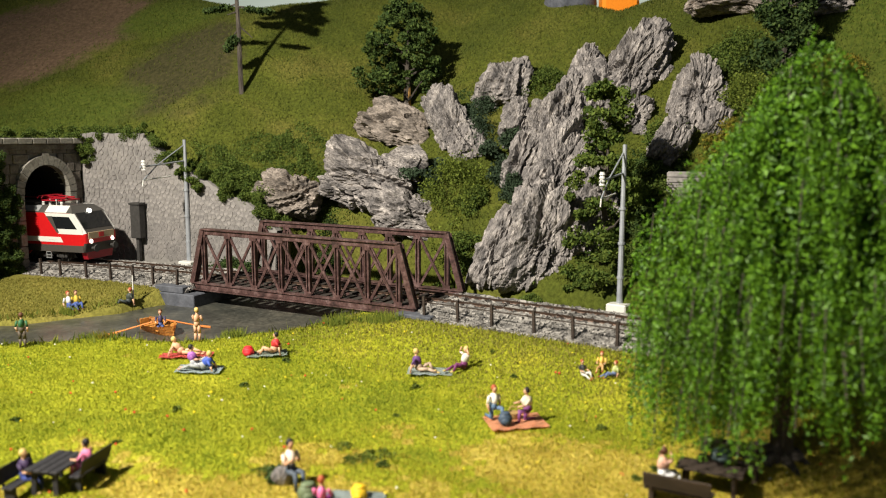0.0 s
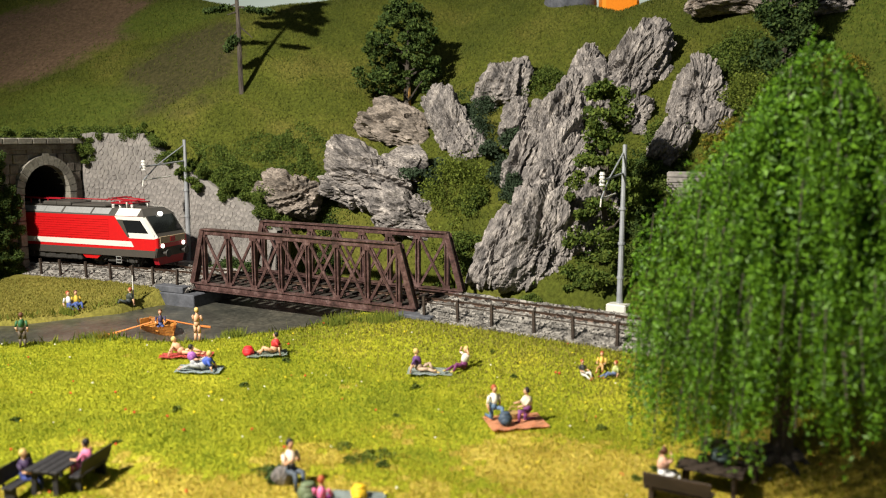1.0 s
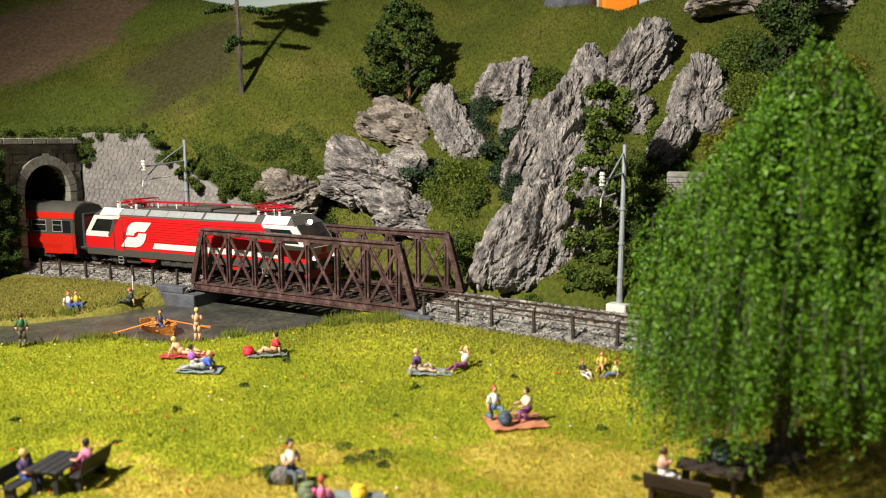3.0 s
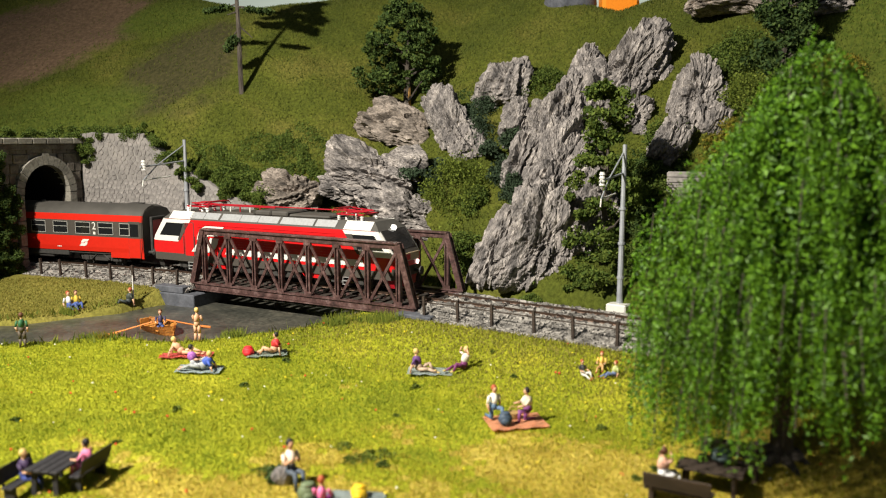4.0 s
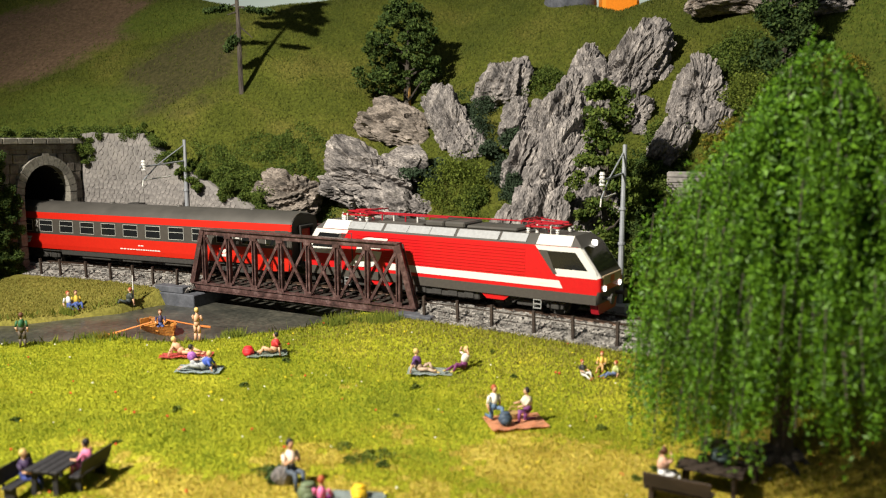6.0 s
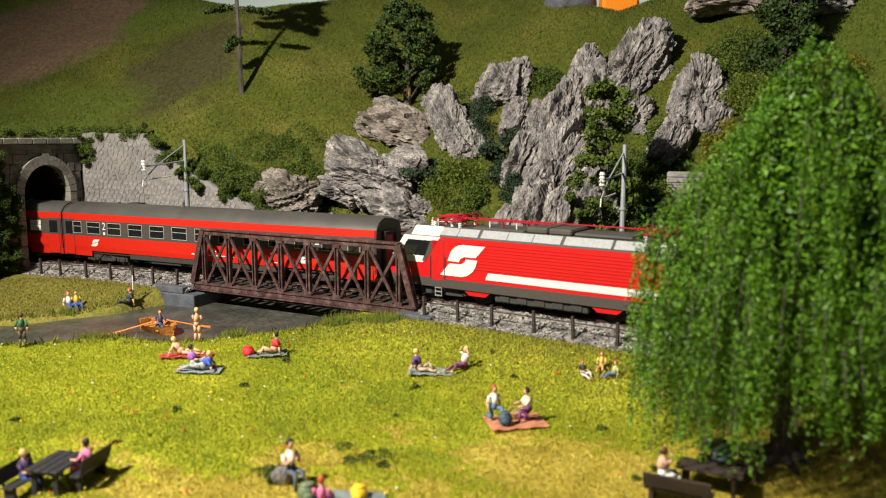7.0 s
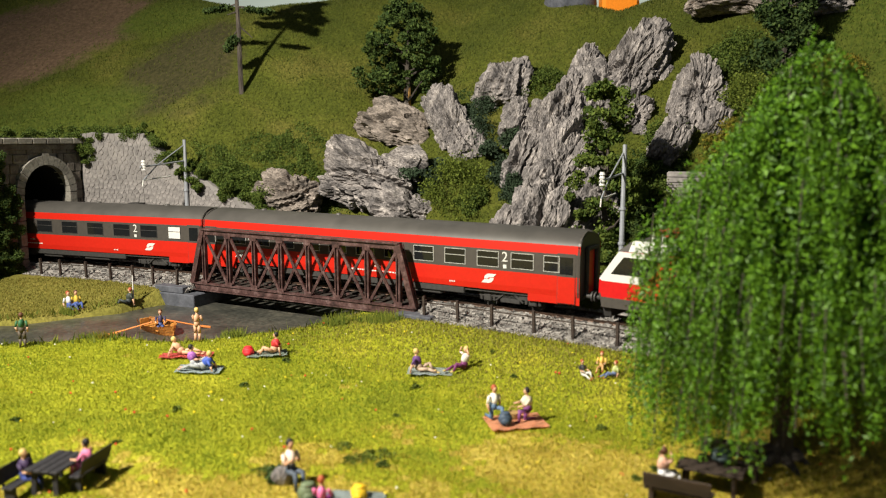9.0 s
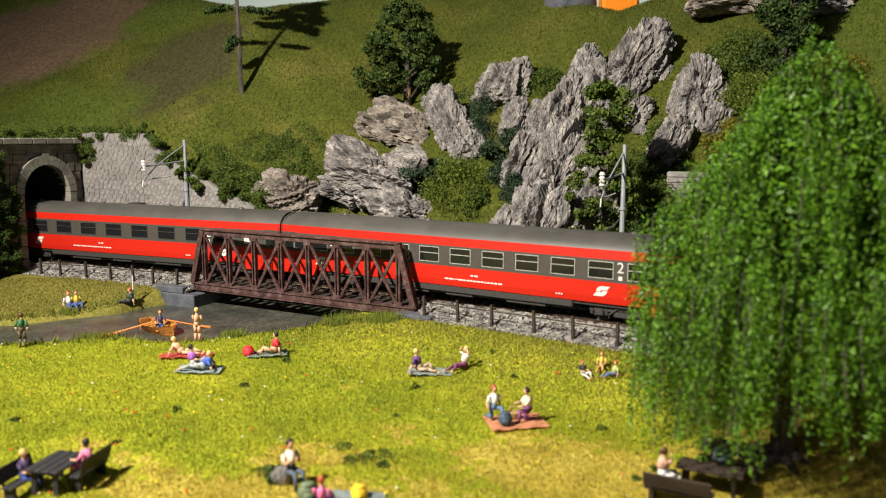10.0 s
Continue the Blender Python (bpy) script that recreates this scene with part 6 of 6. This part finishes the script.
rod(b, (-0.2, 0, 0.22), (-0.1, 0, 0.42), 0.02, seg=6)
rod(b, (0.2, 0, 0.22), (0.1, 0, 0.42), 0.02, seg=6)
rod(b, (-0.1, 0, 0.42), (0.1, 0, 0.42), 0.02, seg=6)
solo("picnic_basket", b, paint(0.40, 0.26, 0.10), kp(2.55, 27.5, gz(2.55, 27.5) + 0.13), "small straw picnic basket on the blanket", "basket")
# hikers at the near edge
b = bmesh.new()
ball(b, (0, 0, 0.22), (0.34, 0.30, 0.32), 0, 3)
for v in b.verts:
    v.co += v.co.normalized() * 0.08 * noise.noise(v.co * 3)
solo("boulder", b, M_ROCK, kp(-4.85, 22.75, gz(-4.85, 22.75)), "grey boulder serving as a seat", "rock", smooth=True)
figurine("seat", -4.55, 22.5, -48, BLACK, (0.75, 0.60, 0.50), (0.07, 0.09, 0.12), "figurine in a pale shirt sitting on a boulder", arm="fold", scale=1.12)
towel(-2.9, 21.4, 2.4, 1.2, -6, (0.32, 0.38, 0.38), "grey-green blanket at the meadow's near edge", "picnic_blanket", "blanket")
figurine("sit", -3.4, 21.15, 88, GINGER, (0.70, 0.16, 0.36), (0.22, 0.03, 0.20), "sitting figurine in a pink shirt seen from behind", arm="forward", z=gz(-3.4, 21.15) + 0.05)
sack(-3.9, 21.6, 0.30, 0.62, (0.13, 0.17, 0.09), "olive green rucksack on the grass", rz=20)
sack(-2.42, 21.6, 0.25, 0.50, (0.80, 0.50, 0.02), "bright yellow rucksack on the grass", rz=-15)
bush(-5.05, 23.0, 0.45, M_LEAFD, "small dark tuft beside the boulder", 61, 0.9, 8, 60, 0.07, name="shrub")


def picnic_table(x, y, rz, material, label, group="picnic tables", k=1.0, wide=1.0):
    t = thing("picnic_table", kp(x, y, gz(x, y), 0, 0, rz) @ Matrix.Diagonal((k, k * wide, 1, 1)), label, "table", group)
    for k in range(4):
        b = bmesh.new()
        box(b, -0.95, 0.95, -0.42 + k * 0.21, -0.42 + k * 0.21 + 0.19, 0.72, 0.80, 0.015)
        part("board", b, material, t)
    for sx in (-0.7, 0.7):
        for sy in (-0.28, 0.28):
            b = bmesh.new()
            bar(b, (sx, sy, -0.1), (sx, sy * 0.9, 0.72), 0.12, 0.12)
            part("leg", b, material, t)
        b = bmesh.new()
        box(b, sx - 0.05, sx + 0.05, -0.36, 0.36, 0.60, 0.72)
        part("crosspiece", b, material, t)


def bench(x, y, rz, material, label, k=1.0):
    t = thing("bench", kp(x, y, gz(x, y), 0, 0, rz) @ Matrix.Diagonal((k, k, 1, 1)), label, "bench", "benches at the picnic tables")
    for k in range(2):
        b = bmesh.new()
        box(b, -0.95, 0.95, -0.30 + k * 0.27, -0.05 + k * 0.27, 0.40, 0.47, 0.015)
        part("seat_board", b, material, t)
    for sx in (-0.75, 0.75):
        b = bmesh.new()
        box(b, sx - 0.07, sx + 0.07, -0.28, 0.20, -0.1, 0.40, 0.01)
        part("leg", b, material, t)
        b = bmesh.new()
        bar(b, (sx, 0.22, 0.40), (sx, 0.42, 0.98), 0.10, 0.06)
        part("back_support", b, material, t)
    b = bmesh.new()
    m = pose(0, 0.30, 0.62, -18, 0, 0)
    box(b, -0.95, 0.95, -0.03, 0.03, -0.10, 0.38, 0.015, m=m)
    part("backrest", b, material, t)


M_CHAR = plain("charcoal_wood", (0.022, 0.021, 0.024), 0.7, var=0.3)
# dark-stained brown, made darker still: the willow's shade is in this colour
M_SHADEWOOD = mat("shade_darkened_brown_wood", [(0.018, 0.012, 0.008), (0.055, 0.036, 0.024)], 0.75, scale=2, bump=0.4, stretch=(0.3, 1, 1))
picnic_table(-11.6, 22.65, 78, M_CHAR, "charcoal wooden picnic table on the meadow", k=0.8, wide=1.7)
bench(-10.72, 22.8, -102, M_CHAR, "charcoal wooden bench facing the picnic table", 0.75)
bench(-12.5, 22.35, 78, M_CHAR, "charcoal wooden bench with a sloping back", 0.75)
figurine("seat", -12.45, 22.4, -12, BLOND, (0.05, 0.03, 0.08), (0.04, 0.06, 0.22), "blond figurine in dark clothes sitting at the table", arm="forward")
figurine("seat", -10.82, 22.85, 168, BLACK, (0.72, 0.20, 0.36), (0.55, 0.14, 0.36), "figurine in a pink dress sitting on the bench", arm="forward")
picnic_table(7.9, 22.2, -28, M_SHADEWOOD, "dark brown picnic table in the willow's shade")
bench(6.75, 21.45, 152, M_SHADEWOOD, "dark brown bench before the shaded table")
bench(8.8, 23.1, -28, M_SHADEWOOD, "dark brown bench under the willow")
figurine("seat", 6.55, 22.3, 10, BROWN, (0.62, 0.36, 0.26), (0.8, 0.8, 0.82), "figurine in a white dress with raised arms at the bench", arm="up")
sack(8.3, 22.5, 0.34, 0.42, (0.03, 0.05, 0.05), "dark rucksack lying on the shaded table", z=gz(8.3, 22.5) + 0.80)

# anglers and couple on the far bank
figurine("sit", -21.1, 43.8, -40, GINGER, (0.62, 0.62, 0.62), (0.06, 0.10, 0.30), "sitting figurine in white and jeans on the far bank")
figurine("sit", -20.75, 43.95, -50, BROWN, (0.55, 0.40, 0.05), (0.06, 0.10, 0.30), "sitting figurine in yellow beside its companion")
figurine("sit", -18.15, 44.7, 200, GINGER, (0.04, 0.05, 0.04), (0.04, 0.05, 0.05), "figurine in dark clothes lounging on the far bank", arm="back")
b = bmesh.new()
rod(b, (0, 0, -0.2), (0.02, 0, 1.7), 0.05, 0.04, 8)
solo("post", b, M_WHITE, kp(-17.95, 45.0, gz(-17.95, 45.0)), "white marker post on the river bank", "post")


# ---- rowing boat
def rowing_boat(x, y, rz):
    wood = mat("varnished_boat_wood", [(0.46, 0.17, 0.03), (0.66, 0.30, 0.07)], 0.4, scale=2, bump=0.2, stretch=(0.3, 1, 1))
    t = thing("rowing_boat", kp(x, y, WATER, 0, 0, rz), "orange-brown clinker rowing boat on the river", "boat")
    def half(u):
        return 0.62 * (1 - abs(2 * u - 1) ** 2.6 * (0.55 if u < 0.5 else 1.0))
    L = 2.9
    n = 14
    for k in range(4):
        for s in (-1, 1):
            b = bmesh.new()
            A, B = [], []
            for i in range(n + 1):
                u = i / n
                w0, w1 = half(u) * (0.50 + 0.17 * k), half(u) * (0.50 + 0.17 * (k + 1)) + 0.012
                sheer = 0.10 * (2 * u - 1) ** 2
                z0, z1 = -0.12 + 0.14 * k + sheer * k / 4, -0.12 + 0.14 * (k + 1) + sheer * (k + 1) / 4
                A.append(b.verts.new((L * (u - 0.5), s * w0, z0)))
                B.append(b.verts.new((L * (u - 0.5), s * w1, z1)))
            fs = [b.faces.new((A[i], A[i + 1], B[i + 1], B[i])) for i in range(n)]
            bmesh.ops.solidify(b, geom=fs, thickness=0.03)
            part("plank", b, wood, t)
    b = bmesh.new()
    box(b, -1.25, 1.0, -0.3, 0.3, -0.14, -0.08)
    part("bottom", b, wood, t)
    for xx in (-0.8, 0.0, 0.7):
        b = bmesh.new()
        box(b, xx - 0.12, xx + 0.12, -0.52, 0.52, 0.22, 0.27, 0.01)
        part("thwart", b, wood, t)
    b = bmesh.new()
    box(b, -1.37, -1.31, -0.26, 0.26, -0.1, 0.52, 0.01)
    part("transom", b, wood, t)
    oarm = paint(0.72, 0.24, 0.06)
    for s in (-1, 1):
        b = bmesh.new()
        rod(b, (0.05, s * 0.35, 0.58), (s * 0.95, s * 1.75, 0.14), 0.04, seg=8)
        bar(b, (s * 0.92, s * 1.70, 0.15), (s * 1.27, s * 2.24, 0.03), 0.26, 0.05)
        part("oar", b, oarm, t)


rowing_boat(-14.65, 39.75, -40)
figurine("seat", -14.6, 39.95, -72, BROWN, (0.05, 0.04, 0.09), (0.05, 0.08, 0.22), "figurine with a yellow scarf rowing the boat", z=WATER - 0.22, arm="forward")


# ---- flowers and tufts in the meadow
def specks(name, n, colours, label, seed, size=0.05):
    g = np.random.default_rng(seed)
    x, y = g.uniform(-22, 14, n), g.uniform(19, 39, n)
    s, l = st(x, y)
    ok = (l < -3.5) & (river(x, y) > 0.4)
    x, y = x[ok], y[ok]
    n = len(x)
    z = ground_z(x, y) + 0.12
    base = np.array([(1, 0, 0), (-1, 0, 0), (0, 1, 0), (0, -1, 0), (0, 0, 1), (0, 0, -1)], float)
    q = base[None] * (size * (0.6 + 0.9 * g.random(n)))[:, None, None] + np.stack([x, y, z], -1)[:, None]
    f = np.array([(0, 2, 4), (2, 1, 4), (1, 3, 4), (3, 0, 4), (2, 0, 5), (1, 2, 5), (3, 1, 5), (0, 3, 5)])
    raw(name, q.reshape(-1, 3), (np.arange(n)[:, None, None] * 6 + f).reshape(-1, 3), paint(*colours), label, "flowers", "stuff")


specks("red_flowers", 70, (0.60, 0.06, 0.02), "scattered small red meadow flowers", 81, 0.045)
specks("white_flowers", 80, (0.75, 0.74, 0.66), "scattered small white meadow flowers", 82, 0.035)
specks("yellow_flowers", 60, (0.80, 0.62, 0.02), "scattered small yellow meadow flowers", 83, 0.04)
for i, (x, y, r) in enumerate(((-2.7, 24.2, 0.55), (-2.1, 24.7, 0.45), (-3.3, 25.3, 0.3), (-5.6, 23.4, 0.35))):
    bush(x, y, r * 1.2, M_LEAFG, "straggling dull green weeds in the meadow", 350 + i, 0.14, 14, 16, 0.045, name="weeds")
g_rng = random.Random(15)
TUFTS = [(-8.1, 31.2), (-1.75, 28.0), (-9.9, 28.3), (2.9, 31.3), (-1.1, 30.8), (2.15, 33.6), (-7.0, 34.3), (5.6, 26.9), (-3.0, 24.3), (-1.9, 23.8), (-2.4, 24.9), (7.9, 32.4), (-15.5, 27.5), (-11.0, 25.5), (5.9, 23.0), (6.6, 23.6)]
for i, (x, y) in enumerate(TUFTS):
    bush(x, y, g_rng.uniform(0.13, 0.24), M_LEAFG if i % 3 else M_LEAFM, "small green weed tuft in the grass", 300 + i, 0.7, 6, 34, 0.06, name="tuft")
for i, (x, y, r) in enumerate(((-16.6, 37.7, 0.6), (-17.3, 37.6, 0.5), (-5.3, 39.0, 0.9), (-2.9, 38.6, 0.9), (-3.6, 38.9, 0.7), (-10.4, 38.0, 0.6), (-20.8, 43.0, 0.5), (-16.6, 45.5, 0.5))):
    g = np.random.default_rng(400 + i)
    n = 180
    a, q = g.random(n) * 6.283, np.sqrt(g.random(n)) * r
    px2, py2 = x + q * np.cos(a), y + q * np.sin(a) * 0.6
    z = ground_z(px2, py2)
    h = (0.22 + 0.42 * g.random(n)) * (0.5 + 0.5 * r)
    w = 0.03
    lx, ly = g.normal(size=n) * 0.22 * h, g.normal(size=n) * 0.22 * h
    p = np.stack([np.stack([px2 - w, py2, z - 0.05], -1), np.stack([px2 + w, py2, z - 0.05], -1), np.stack([px2 + lx, py2 + ly, z + h], -1)], 1)
    raw("grass_clump", p.reshape(-1, 3), np.arange(3 * n).reshape(-1, 3), M_BANK if i != 0 else M_LEAFY, "tall green grass clump at the river bank", "grass clump")


motions()
